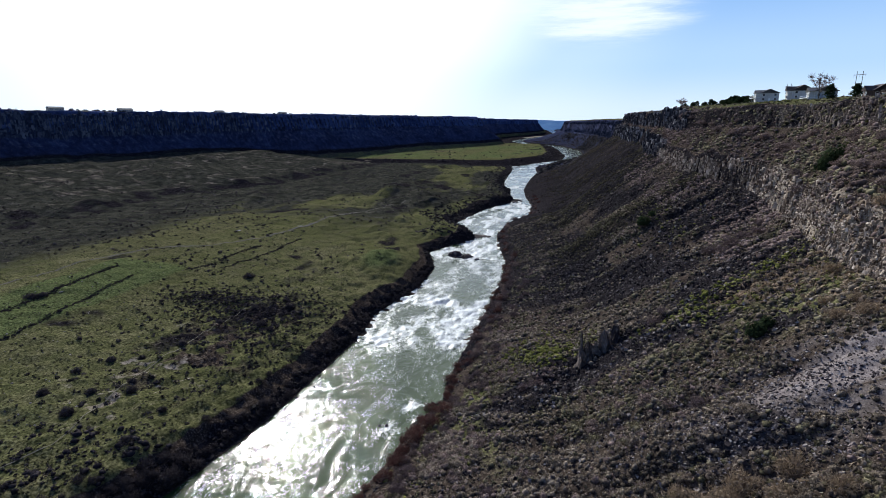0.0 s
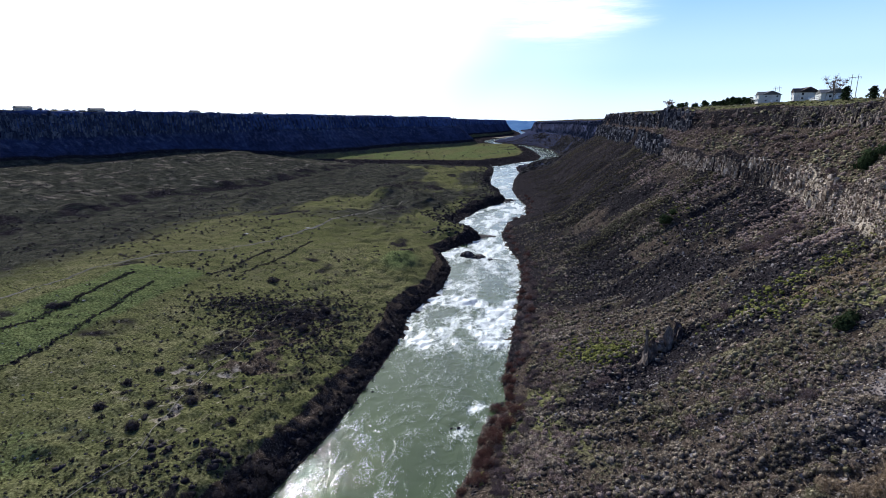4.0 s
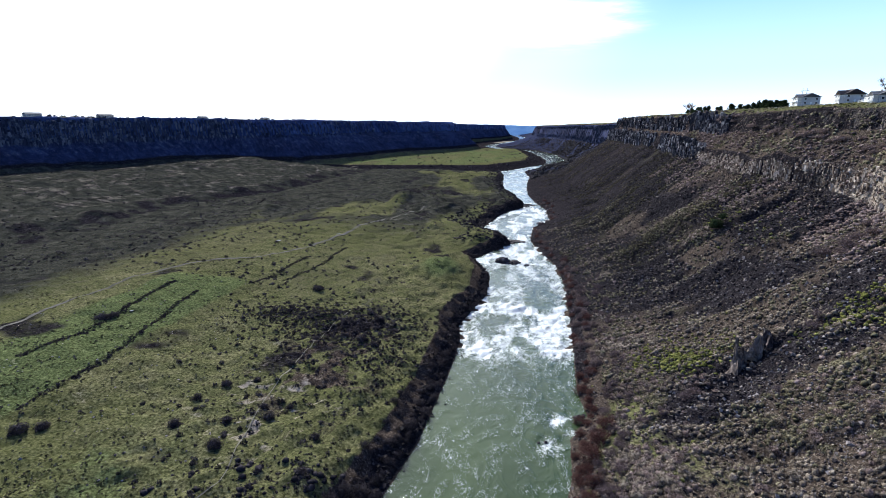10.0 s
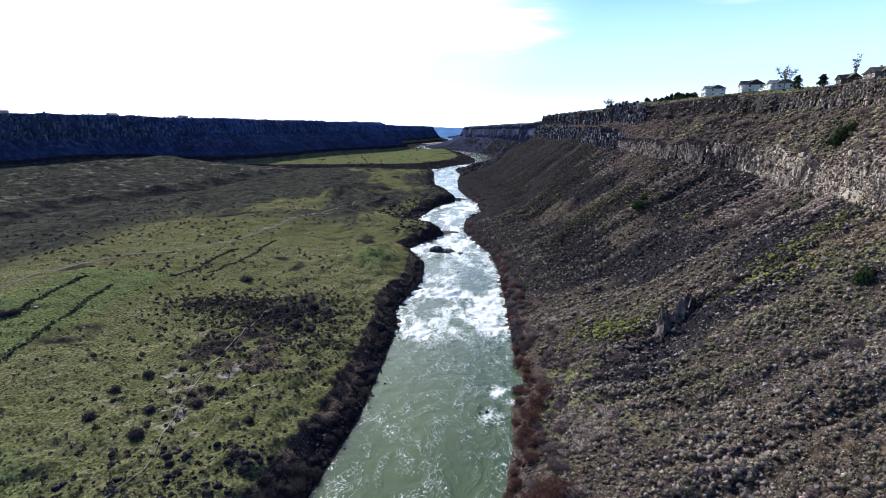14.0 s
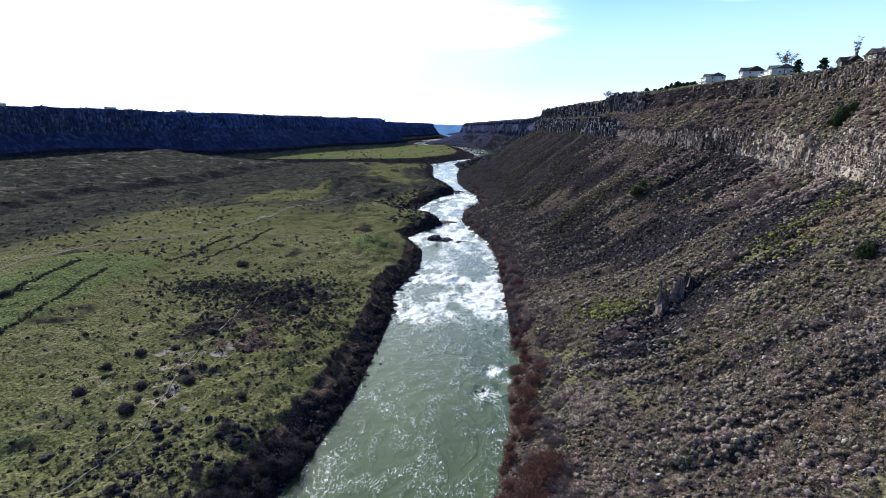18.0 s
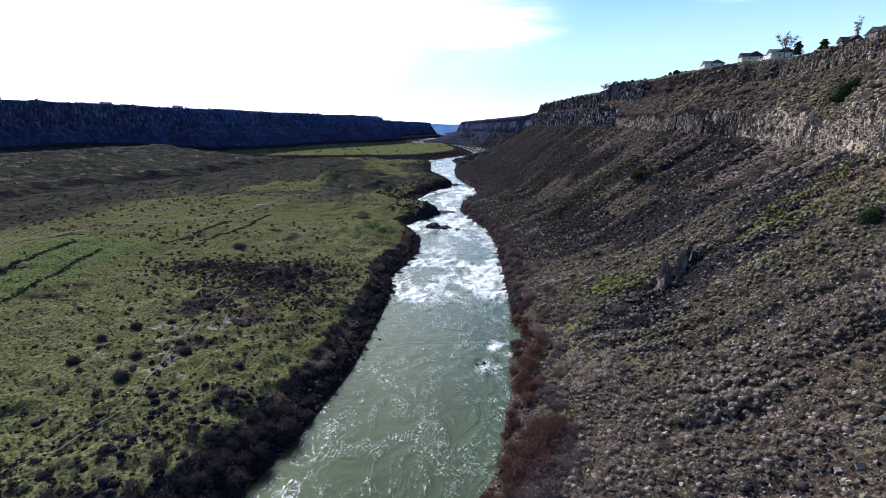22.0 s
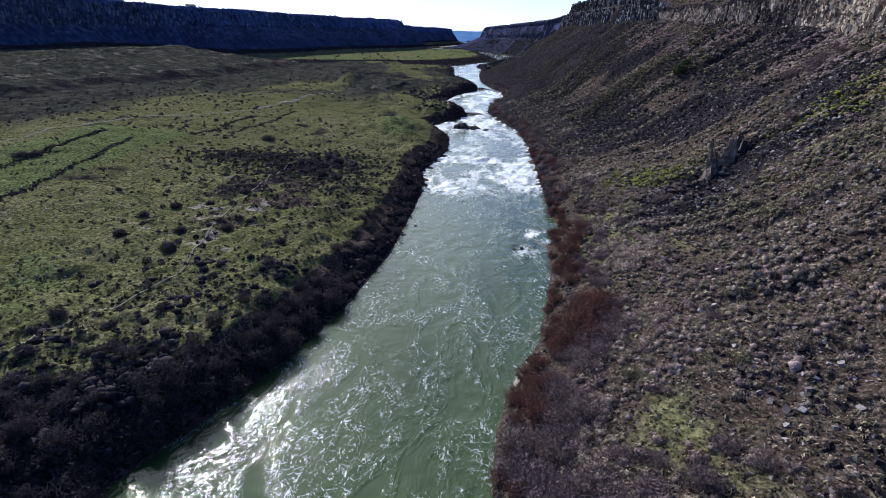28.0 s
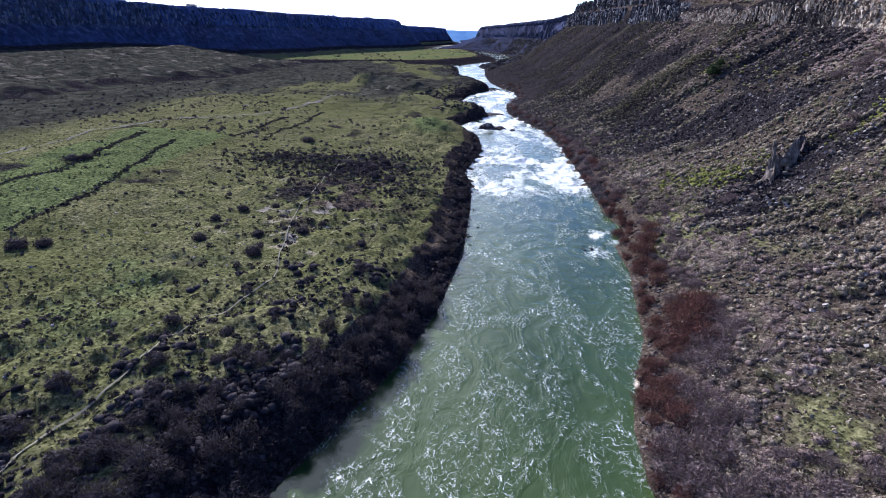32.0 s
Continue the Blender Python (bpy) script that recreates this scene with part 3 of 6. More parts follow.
    # plateaus
    top = (K > 13) | (K < -15.5)
    Z += np.where(top, 1.2 * (fractal(X / 40, Y / 40, 3, 71) - 0.5) + 5 * (fractal(X / 600, Y / 600, 2, 73) - 0.5) * np.clip((np.abs(X) - 700) / 600, 0, 1), 0)
    # the terrace in the bend: a dark brushy bank and a flat top
    deep = terrace_depth(X, Y) + 16 * (fractal(X / 40, Y / 40, 3, 75) - 0.5)
    step = np.clip((deep - 2) / 52, 0, 1)
    flat_top = np.where(deep > 60, np.minimum(Z, 5.0) * 0.15, 0)
    Z = np.where(left & (K > -10.9) & (Y > 1105), 0.6 + 10.4 * step * step * (3 - 2 * step) + flat_top + 0.9 * (fractal(X / 30, Y / 60, 3, 76) - 0.5), Z)
    for c in range(1, X.shape[1]):
        X[:, c] = np.maximum(X[:, c], X[:, c - 1] + 0.02)
    return X, Y, Z, K


def terrace_depth(X, Y):
    """How far a place lies inside the edge of the green terrace in the river's bend."""
    front = np.interp(X, [-520, -400, -310, -190, -68, -30], [1120, 1110, 1118, 1140, 1150, 1160])
    return np.minimum(np.minimum(bank_left(Y) - X, Y - front), (2060 - Y) * 0.8)


SX, SY, SZ, SK = build_sheet()


def height(x, y):
    """Height of the ground under given places."""
    x, y = np.atleast_1d(np.asarray(x, float)), np.atleast_1d(np.asarray(y, float))
    row = np.clip(np.searchsorted(ROWS, y) - 1, 0, len(ROWS) - 2)
    part_way = (y - ROWS[row]) / (ROWS[row + 1] - ROWS[row])
    out = np.empty(len(x))
    for r in np.unique(row):
        m = row == r
        out[m] = np.interp(x[m], SX[r], SZ[r]) * (1 - part_way[m]) + np.interp(x[m], SX[r + 1], SZ[r + 1]) * part_way[m]
    return out


def sheet_mesh(name, X, Y, Z, attribute, values, mat, colour=False, smooth=True):
    rows, cols = X.shape
    mesh = bpy.data.meshes.new(name)
    v = np.stack([X, Y, Z], -1).reshape(-1, 3)
    idx = np.arange(rows * cols).reshape(rows, cols)
    f = np.stack([idx[:-1, :-1], idx[:-1, 1:], idx[1:, 1:], idx[1:, :-1]], -1).reshape(-1, 4)
    mesh.vertices.add(len(v)), mesh.vertices.foreach_set("co", v.ravel())
    mesh.loops.add(f.size), mesh.loops.foreach_set("vertex_index", f.ravel().astype(np.int32))
    mesh.polygons.add(len(f)), mesh.polygons.foreach_set("loop_start", np.arange(0, f.size, 4, dtype=np.int32))
    mesh.update(calc_edges=True)
    mesh.polygons.foreach_set("use_smooth", np.full(len(f), smooth))
    at = mesh.attributes.new(attribute, "FLOAT_COLOR" if colour else "FLOAT", "POINT")
    at.data.foreach_set("color" if colour else "value", np.asarray(values, np.float32).ravel())
    mesh.materials.append(mat)
    return mesh


def talus_field(x, y):
    """Where bare dark stones lie on the right slope, 0 to 1."""
    s = 0.0
    for cx, cy, rx, ry in ((84, 255, 18, 30), (58, 330, 18, 46), (80, 430, 20, 60), (101, 192, 13, 13), (86, 108, 10, 5), (104, 150, 9, 6)):
        s = s + np.exp(-(((x - cx) / rx) ** 2 + ((y - cy) / ry) ** 2) ** 1.5)
    s = s + 0.9 * np.clip((fractal(y / 60, x / 130, 3, 87) - 0.53) * 6, 0, 1)
    return np.clip(s * (0.55 + 0.9 * fractal(x / 16, y / 9, 3, 88)), 0, 1) * np.clip((x - bank_right(y) - 20) / 10, 0, 1)


def strips(K, X, Y):
    """Strips of dry scrub that run down the far talus between the bare gullies."""
    s = np.clip((fractal(Y / 17 + X / 90, X / 110, 4, 216) - 0.46) * 5, 0, 1) * (0.4 + 0.9 * fractal(X / 14, Y / 9, 3, 217))
    return np.where((K > 3.5) & (K < 7), s * np.clip((Y - 220) / 120, 0, 1), 0)


def ground_cover():
    """Grass, bare basalt and pale rock by band, as shares from 0 to 1."""
    K, X, Y = SK, SX, SY
    patch = fractal(X / 38, Y / 55, 3, 81)
    small = fractal(X / 11, Y / 14, 3, 83)
    grass = np.where(K < -2.9, 0.92 - 0.25 * bell(K, -10.2, -8.6, 0.3) - 0.36 * np.clip((-K - 6.4 + 1.2 * (patch - 0.5)) / 0.9, 0, 1) * np.clip((1100 - Y) / 100, 0, 1), 0.0)
    grass = np.where((K < -9.2) & (K > -11.5), 0.3 + 0.5 * small, grass)
    grass = grass - np.where((K < -4.4) & (K > -11.3), 0.34 * np.clip((fractal(X / 70, Y / 95, 4, 97) - 0.47) * 4, 0, 1) * np.clip((Y - 190) / 90, 0, 1) * np.clip((1150 - Y) / 120, 0, 1), 0)
    grass = np.where(K < -15.5, 0.7, grass)
    grass += np.where((K > 3) & (K < 7), 0.75 * np.clip((patch - 0.5) * 5, 0, 1) + 0.12, 0)
    grass += np.where((K > 8.6) & (K < 10.5), 0.42 * small, 0) + np.where(K > 11.6, 0.75, 0)
    reach = 2.5 + 1.6 * np.clip((105 - Y) / 35, 0, 1) + 1.1 * np.clip((Y - 400) / 60, 0, 1) + 1.4 * (small - 0.5)
    rock = np.where(K < -1, np.clip((K + reach) / 0.6, 0, 0.85), 0.0)
    grass = np.where((K < -11.2) & (K > -15.4), 0.0, grass)
    rock += np.where((K < -11.2) & (K > -15.4), 0.75, 0) + 0.42 * bell(K, -9.1, -7.9, 0.3) * np.clip(0.3 + small, 0, 1)
    rock += np.where((K > 1) & (K < 2.6), np.where(Y < 200, 0.35, 0.75), 0)
    rock += np.where((K > 3) & (K < 7) & (Y > 900), 1.0, 0) + np.where((K > 3) & (K < 7), 0.95 * talus_field(X, Y), 0)
    face = np.maximum(bell(K, 6.9, 8.2, 0.2), bell(K, 9.8, 11.4, 0.2))
    rock += face
    scab = fractal(X / 26, Y / 30, 3, 91)
    rock += np.where((K < -4.0) & (K > -6.3), 0.6 * np.clip((scab - 0.55) * 6, 0, 1), 0)
    pale = bell(K, 6.9, 8.25, 0.2) * np.clip((345 - Y) / 90, 0, 1) * 0.75 + bell(K, 9.8, 11.4, 0.2) * 0.35 * np.clip((420 - Y) / 100, 0, 1)
    # pale share on the left wall stands in for the haze that brightens it
    pale += np.where((K < -11.7) & (K > -15.4), 0.34, 0)
    pale += np.where((K < -9.0) & (K > -10.7) & (Y < 1150), 0.40 * np.clip((small - 0.35) * 4, 0, 1), 0)
    pale += np.where((K < -4.6) & (K > -6.2) & (Y < 230), 0.3 * np.clip((small - 0.5) * 4, 0, 1), 0)
    lush = 0.62 * bell(X - 0.05 * (Y - 190), -212, -158, 6) * bell(Y, 105, 275, 12) + 0.8 * np.where((K < -1.5) & (K > -10.9) & (Y > 1105), np.clip((terrace_depth(X, Y) - 46) / 14, 0, 1), 0) * np.clip(0.1 + 1.0 * fractal(X / 40, Y / 110, 4, 94), 0, 1)
    lush += 0.55 * np.where(K < -3.6, np.exp(-(((X + 118) / 26) ** 2 + ((Y - 108) / 50) ** 2)), 0) * np.clip(0.3 + 1.4 * fractal(X / 9, Y / 9, 3, 93), 0, 1)
    lush += np.where((K > 3) & (K < 6), 0.8 * np.exp(-(((X - 46) / 11) ** 2 + ((Y - 199) / 8) ** 2)), 0)
    lush += 0.75 * np.where((K < -3) & (K > -5.2), np.exp(-(((X + 64) / 16) ** 2 + ((Y - 326) / 26) ** 2)), 0)
    scab_patch = np.exp(-(((X + 86) / 28) ** 2 + ((Y - 222) / 22) ** 2)) * np.where(K < -3.5, 1, 0)
    rock = rock + 0.85 * scab_patch * np.clip((fractal(X / 6, Y / 6, 3, 86) - 0.4) * 5, 0, 1)
    dry = np.exp(-(((X + 90) / 26) ** 2 + ((Y - 148) / 40) ** 2)) * np.where((K < -3.6) & (K > -6.4), 1, 0)
    pale = pale + 0.66 * dry * np.clip((fractal(X / 2.2, Y / 2.4, 4, 85) - 0.46) * 5, 0, 1)
    grass = grass - np.where((K < -3.4) & (K > -6.2), 0.75 * np.exp(-(((X + 84) / 34) ** 2 + ((Y - 190) / 62) ** 2)) * np.clip((fractal(X / 7, Y / 9, 4, 84) - 0.42) * 5, 0, 1), 0)
    # mottled dark rock here stands in for cloud shade over the far shelf
    rock = rock + np.where((K < -6.6) & (K > -11.5) & (Y < 1100), 0.5 * np.clip((small - 0.42) * 4, 0, 1), 0)
    rock = rock + np.where((K > 3) & (K < 7), 1.0 * np.clip((Y - 400) / 90, 0, 1), 0) + np.where((K > 2.5) & (K < 4.4), np.clip((Y - 230) / 60, 0, 1) * np.clip((4.4 - K) * 2, 0, 1), 0)
    grass = grass - np.where((K > 3) & (K < 7), 0.3 * np.clip((Y - 300) / 120, 0, 1), 0)
    rock = rock - 0.6 * strips(K, X, Y)
    grass = grass + 1.0 * np.where((K > 2.6) & (K < 5), np.clip(0.52 * np.exp(-(((X - 12) / 14) ** 2 + ((Y - 64) / 17) ** 2)) - 0.8 * np.clip(fractal(X / 5, Y / 5, 3, 89) - 0.45, 0, 1), 0, 1), 0)
    rock = rock + np.where((K < -1) & (K > -10.9) & (Y > 1105), np.clip((56 - terrace_depth(X, Y)) / 14, 0, 1), 0)
    pale = pale + np.where((K > 5.5) & (K < 6.7), np.exp(-(((Y - 1790) / 18) ** 2)), 0) + 0.7 * np.where((K < -2) & (K > -7), bell(Y, 2850, 3250, 60), 0)
    rock = rock + np.where(Y > 980, 0.5 * ((K > 8) & (K < 12)), 0)
    grass = np.where((Y > 980) & (K > 3) & (K < 12), 0.1, grass)
    return np.clip(np.stack([grass, rock, pale, lush], -1), 0, 1)


def haze_share():
    """How much blue haze is painted over the basalt of the far walls."""
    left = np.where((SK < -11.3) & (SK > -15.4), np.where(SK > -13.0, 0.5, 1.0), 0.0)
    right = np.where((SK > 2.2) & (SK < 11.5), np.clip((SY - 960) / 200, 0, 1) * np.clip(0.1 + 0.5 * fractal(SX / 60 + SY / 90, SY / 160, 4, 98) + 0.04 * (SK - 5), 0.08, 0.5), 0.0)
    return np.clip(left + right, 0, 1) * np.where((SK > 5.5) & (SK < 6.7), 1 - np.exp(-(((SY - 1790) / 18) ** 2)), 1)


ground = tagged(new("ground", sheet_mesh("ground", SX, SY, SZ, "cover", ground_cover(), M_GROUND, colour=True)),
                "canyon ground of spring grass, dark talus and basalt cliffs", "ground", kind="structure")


def distance():
    """The farthest canyon rims, their pale blue haze painted as a glow; they close the view down the river."""
    xs = np.linspace(-900, 900, 181)
    X, Y = np.stack([xs, xs, xs], 1), np.stack([4900 + 0 * xs] * 3, 1)
    top = 80 + 7 * (fractal(xs / 160, 0 * xs + 2.5, 4, 401) - 0.5) + 4 * np.clip((-xs - 60) / 80, 0, 1)
    Z = np.stack([0 * xs - 20, top - 22, top], 1)
    m, n, l, b = material("hazy_blue_glow", 1.0, 0.0, 0.0)
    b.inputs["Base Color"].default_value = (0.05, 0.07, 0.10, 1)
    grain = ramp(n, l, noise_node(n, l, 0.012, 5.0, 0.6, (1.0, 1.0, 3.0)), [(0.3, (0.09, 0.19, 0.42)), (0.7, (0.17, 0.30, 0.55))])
    # emission paints in the pale blue of distance haze
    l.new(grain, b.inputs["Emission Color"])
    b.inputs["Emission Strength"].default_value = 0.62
    return sheet_mesh("backdrop", X, Y, Z, "tone", np.zeros(X.size), m)


tagged(new("backdrop", distance()), "canyon rims on the horizon, blue haze painted as a glow", "backdrop", kind="structure")


def gravel_share():
    """Pale loose gravel that has run down in streaks below the cliff."""
    fall = fractal((SY - 0.25 * SX) / 3.2, SX / 30, 3, 95)
    heap = np.exp(-(((SX - 110) / 20) ** 2 + ((SY - 119 - 0.25 * (SX - 103)) / 11) ** 2))
    return np.where(SK > 3, bell(SK, 3.6, 7.6, 1.0) * np.clip(heap * 1.5 * np.clip(0.25 + (fall - 0.38) * 3.2, 0, 1), 0, 0.92), 0)


def steppe_share():
    """Dry grey-olive steppe on the far part of the left shelf."""
    drift = fractal(SX / 60, SY / 130, 4, 99)
    far = np.clip((-SK - 6.0) / 0.8, 0, 1) * np.where(SK > -11.3, 1, 0) * np.clip((1150 - SY) / 60, 0, 1)
    patches = np.where((SK < -4.2) & (SK > -6.4), 0.5 * np.clip((drift - 0.5) * 5, 0, 1) * np.clip((SY - 150) / 120, 0, 1), 0)
    patches = np.maximum(patches, np.where((SK < -2.6) & (SK > -6.6), np.clip((drift - 0.22) * 4, 0, 0.95) * np.clip((SY - 330) / 150, 0, 1) * np.clip((1150 - SY) / 60, 0, 1), 0))
    return np.clip(far * (0.7 + 0.8 * (drift - 0.35)) + 0.7 * patches + 0.42 * strips(SK, SX, SY), 0, 1)


ground.data.attributes.new("steppe", "FLOAT", "POINT").data.foreach_set("value", steppe_share().astype(np.float32).ravel())
ground.data.attributes.new("gravel", "FLOAT", "POINT").data.foreach_set("value", gravel_share().astype(np.float32).ravel())
ground.data.attributes.new("haze_blue", "FLOAT", "POINT").data.foreach_set("value", haze_share().astype(np.float32).ravel())


# ---- the river ----
def water_sheet():
    ys, y = [-400.0, -200.0, -60.0, 0.0], 40.0
    while y < 4900:
        ys.append(y)
        y += max(0.45, y * 0.0052)
    ys = np.array(ys)
    u = np.linspace(0, 1, 105)[None, :]
    a, b = bank_left(ys)[:, None] - 3.0, bank_right(ys)[:, None] + 3.0
    X, Y = a * (1 - u) + b * u, ys[:, None] + 0 * u
    warp = Y + 62 * (fractal(X / 13, Y / 40, 3, 117) - 0.5)
    rapid = 1.15 * bell(warp, 205, 300, 22) + 0.62 * bell(warp, 268, 410, 25) + 1.1 * bell(warp, 372, 720, 30) + 0.6 * bell(Y, 690, 1400, 80)
    rapid += 0.35 * bell(Y, 1400, 4900, 100)
    rapid *= np.clip(0.12 + 3.2 * (fractal(X / 7, Y / 15, 4, 101) - 0.30), 0.1, 1.35)
    for cx, cy, rx, ry in ((1, 173, 5, 6), (-3, 156, 4, 5), (6, 165, 3, 3)):     # breaking waves over sunken rocks
        rapid = rapid + np.exp(-(((X - cx - 0.15 * (Y - cy)) / rx) ** 2 + ((Y - cy) / ry) ** 2)) * (0.35 + 1.1 * fractal(X / 2.2, Y / 3.5, 3, 119))
    rapid = np.clip(rapid, 0, 1.2)
    wave = fractal(X / 3.0 + 0.6 * fractal(X / 7, Y / 7, 2, 104), Y / 2.2, 2, 103) - 0.5
    long_wave = np.sin(Y / 2.4 + 3 * fractal(X / 9, Y / 20, 2, 107)) * (fractal(X / 14, Y / 30, 2, 109) - 0.2)
    Z = 0.13 * wave + rapid * (1.5 * wave + 0.45 * long_wave)
    return X, Y, Z, np.clip(0.13 * (fractal(X / 8, Y / 20, 3, 113) - 0.3) + rapid * 0.205, 0, 1)


tagged(new("water", sheet_mesh("water", *water_sheet()[:3], "foam", water_sheet()[3], M_WATER)),
       "silty green river with white rapids", "river", kind="structure")


# ---- builders ----
def part(name, bm, mat, parent, label=""):
    """Links a bmesh as one mesh object under a thing or a part."""
    mesh = bpy.data.meshes.new(name)
    bm.to_mesh(mesh)
    bm.free()
    mesh.materials.append(mat)
    ob = new(name, mesh)
    ob.parent = parent
    if label:
        ob["label"] = label
    return ob


def base(name, m, label, category, group=""):
    ob = new(name)
    ob.matrix_world = m
    return tagged(ob, label, category, group)


def put_box(bm, x0, x1, y0, y1, z0, z1):
    v = [bm.verts.new((x, y, z)) for z in (z0, z1) for y in (y0, y1) for x in (x0, x1)]
    for f in ((0, 2, 3, 1), (4, 5, 7, 6), (0, 1, 5, 4), (2, 6, 7, 3), (0, 4, 6, 2), (1, 3, 7, 5)):
        bm.faces.new([v[k] for k in f])


def put_rod(bm, a, b, r0, r1, sides=5):
    """A tapered rod from a to b."""
    a, b = Vector(a), Vector(b)
    q = (b - a).to_track_quat("Z", "Y")
    rings = [[bm.verts.new(p + q @ Vector((r * math.cos(k * math.tau / sides), r * math.sin(k * math.tau / sides), 0))) for k in range(sides)]
             for p, r in ((a, r0), (b, r1))]
    for k in range(sides):
        bm.faces.new((rings[0][k], rings[0][(k + 1) % sides], rings[1][(k + 1) % sides], rings[1][k]))
    bm.faces.new(rings[0][::-1]), bm.faces.new(rings[1])


def tri_mesh(name, verts, tris, tones, mat, smooth=False):
    """A mesh from arrays of triangles, with a tone for each corner point."""
    mesh = bpy.data.meshes.new(name)
    verts, tris = np.asarray(verts, np.float32), np.asarray(tris, np.int32)
    mesh.vertices.add(len(verts)), mesh.vertices.foreach_set("co", verts.ravel())
    mesh.loops.add(tris.size), mesh.loops.foreach_set("vertex_index", tris.ravel())
    mesh.polygons.add(len(tris)), mesh.polygons.foreach_set("loop_start", np.arange(0, tris.size, 3, dtype=np.int32))
    mesh.update(calc_edges=True)
    mesh.polygons.foreach_set("use_smooth", np.full(len(tris), smooth))
    mesh.attributes.new("tone", "FLOAT", "POINT").data.foreach_set("value", np.asarray(tones, np.float32))
    mesh.materials.append(mat)
    return mesh


rng = np.random.default_rng(7)


def leafy_form(count, flat=0.75, leaf=0.24, seed=1):
    """A dome of small leaf sprays of unit radius: corners, three to a spray, and their tones."""
    r = np.random.default_rng(seed)
    d = r.normal(size=(count, 3))
    d[:, 2] = np.abs(d[:, 2]) * 0.9 + 0.02
    d /= np.linalg.norm(d, axis=1)[:, None]
    lumps = 0.74 + 0.26 * np.sin(d[:, 0] * 5 + seed) * np.cos(d[:, 1] * 4 + 2 * seed)
    c = d * (lumps * r.uniform(0.62, 1.0, count))[:, None]
    c[:, 2] *= flat
    a, b = r.normal(size=(count, 3)), r.normal(size=(count, 3))
    a -= d * (a * d).sum(1)[:, None] * 0.8
    b -= d * (b * d).sum(1)[:, None] * 0.8
    a /= np.linalg.norm(a, axis=1)[:, None]
    b /= np.linalg.norm(b, axis=1)[:, None]
    s = leaf * r.uniform(0.7, 1.4, count)[:, None]
    v = np.stack([c + a * s, c - a * s * 0.6 + b * s * 0.6, c - a * s * 0.5 - b * s * 0.8], 1).reshape(-1, 3)
    v[:, 2] = np.maximum(v[:, 2], -0.06)
    # tone rises with height: lit tops and shaded undersides painted in
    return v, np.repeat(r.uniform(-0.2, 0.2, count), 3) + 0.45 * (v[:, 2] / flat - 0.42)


def mound_form(seed, flat=0.8, sprays=14, leaf=0.16, rough=0.26, fine=2, core=1.0):
    """A rounded cushion of unit radius, closed and lumpy, with loose sprays that break its outline."""
    r = np.random.default_rng(seed)
    bm = bmesh.new()
    bmesh.ops.create_icosphere(bm, subdivisions=fine, radius=1.0)
    v = np.array([tuple(p.co) for p in bm.verts])
    f = np.array([[p.index for p in q.verts] for q in bm.faces])
    bm.free()
    f = f[v[f][:, :, 2].mean(1) > -0.35]
    lump = 0.80 + 0.20 * np.sin(v[:, 0] * 4 + seed) * np.cos(v[:, 1] * 5 + 2 * seed) + r.uniform(-rough, rough, len(v)) * 0.7
    v = v * lump[:, None] * (1, 1, flat)
    v[:, 2] = np.maximum(v[:, 2], -0.18)
    t1 = v
    t1_tone = r.uniform(-0.24, 0.24, len(v)) + 0.5 * (t1[:, 2] / flat - 0.45)     # paints a lit top and shaded base, with grey leaf tips over bare wood
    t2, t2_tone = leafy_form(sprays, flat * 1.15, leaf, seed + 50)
    faces = np.concatenate([f, len(v) + np.arange(len(t2)).reshape(-1, 3)])
    return np.concatenate([t1 * core, t2 * 1.1]), np.concatenate([t1_tone, t2_tone]), faces


def twig_form(count, spread_out=0.9, seed=1, width=0.010, length=0.26):
    """A cloud of fine bare twigs, unit height: short thin slivers that point up and outwards."""
    r = np.random.default_rng(seed)
    d = r.normal(size=(count, 3))
    d[:, 2] = np.abs(d[:, 2]) * 1.1
    d /= np.linalg.norm(d, axis=1)[:, None]
    lumps = 0.80 + 0.20 * np.sin(d[:, 0] * 6 + seed) * np.cos(d[:, 1] * 5 + 2 * seed) + 0.10 * np.sin(d[:, 2] * 9 + seed)
    c = d * (lumps * r.uniform(0.12, 1.0, count) ** 0.45)[:, None] * (spread_out, spread_out, 0.92)
    o = d * 0.9 + r.normal(size=(count, 3)) * 0.42 + (0, 0, 0.35)
    o /= np.linalg.norm(o, axis=1)[:, None]
    side = np.cross(o, r.normal(size=(count, 3)))
    side /= np.linalg.norm(side, axis=1)[:, None]
    w, h = width * r.uniform(0.6, 1.5, count)[:, None], length * 0.5 * r.uniform(0.5, 1.3, count)[:, None]
    v = np.stack([c - o * h - side * w, c - o * h + side * w, c + o * h], 1).reshape(-1, 3)
    v[:, 2] = np.maximum(v[:, 2], 0.0)
    return v, np.repeat(r.uniform(-0.25, 0.25, count), 3)


CUBE_TRIS = np.array([(0, 2, 3), (0, 3, 1), (4, 5, 7), (4, 7, 6), (0, 1, 5), (0, 5, 4), (2, 6, 7), (2, 7, 3), (0, 4, 6), (0, 6, 2), (1, 3, 7), (1, 7, 5)])


def block_form(seed):
    """A square-cut broken block, half a unit across."""
    r = np.random.default_rng(seed)
    v = np.array([(x, y, z) for z in (-1, 1) for y in (-1, 1) for x in (-1, 1)], float)
    return v * r.uniform(0.72, 1.0, (8, 3)) * 0.5


def stone_form(seed):
    """An angular broken stone, eight corners, half a unit across."""
    r = np.random.default_rng(seed)
    v = np.array([(x, y, z) for z in (-1, 1) for y in (-1, 1) for x in (-1, 1)], float)
    return v * r.uniform(0.45, 1.0, (8, 3)) * (0.5, 0.42, 0.36)


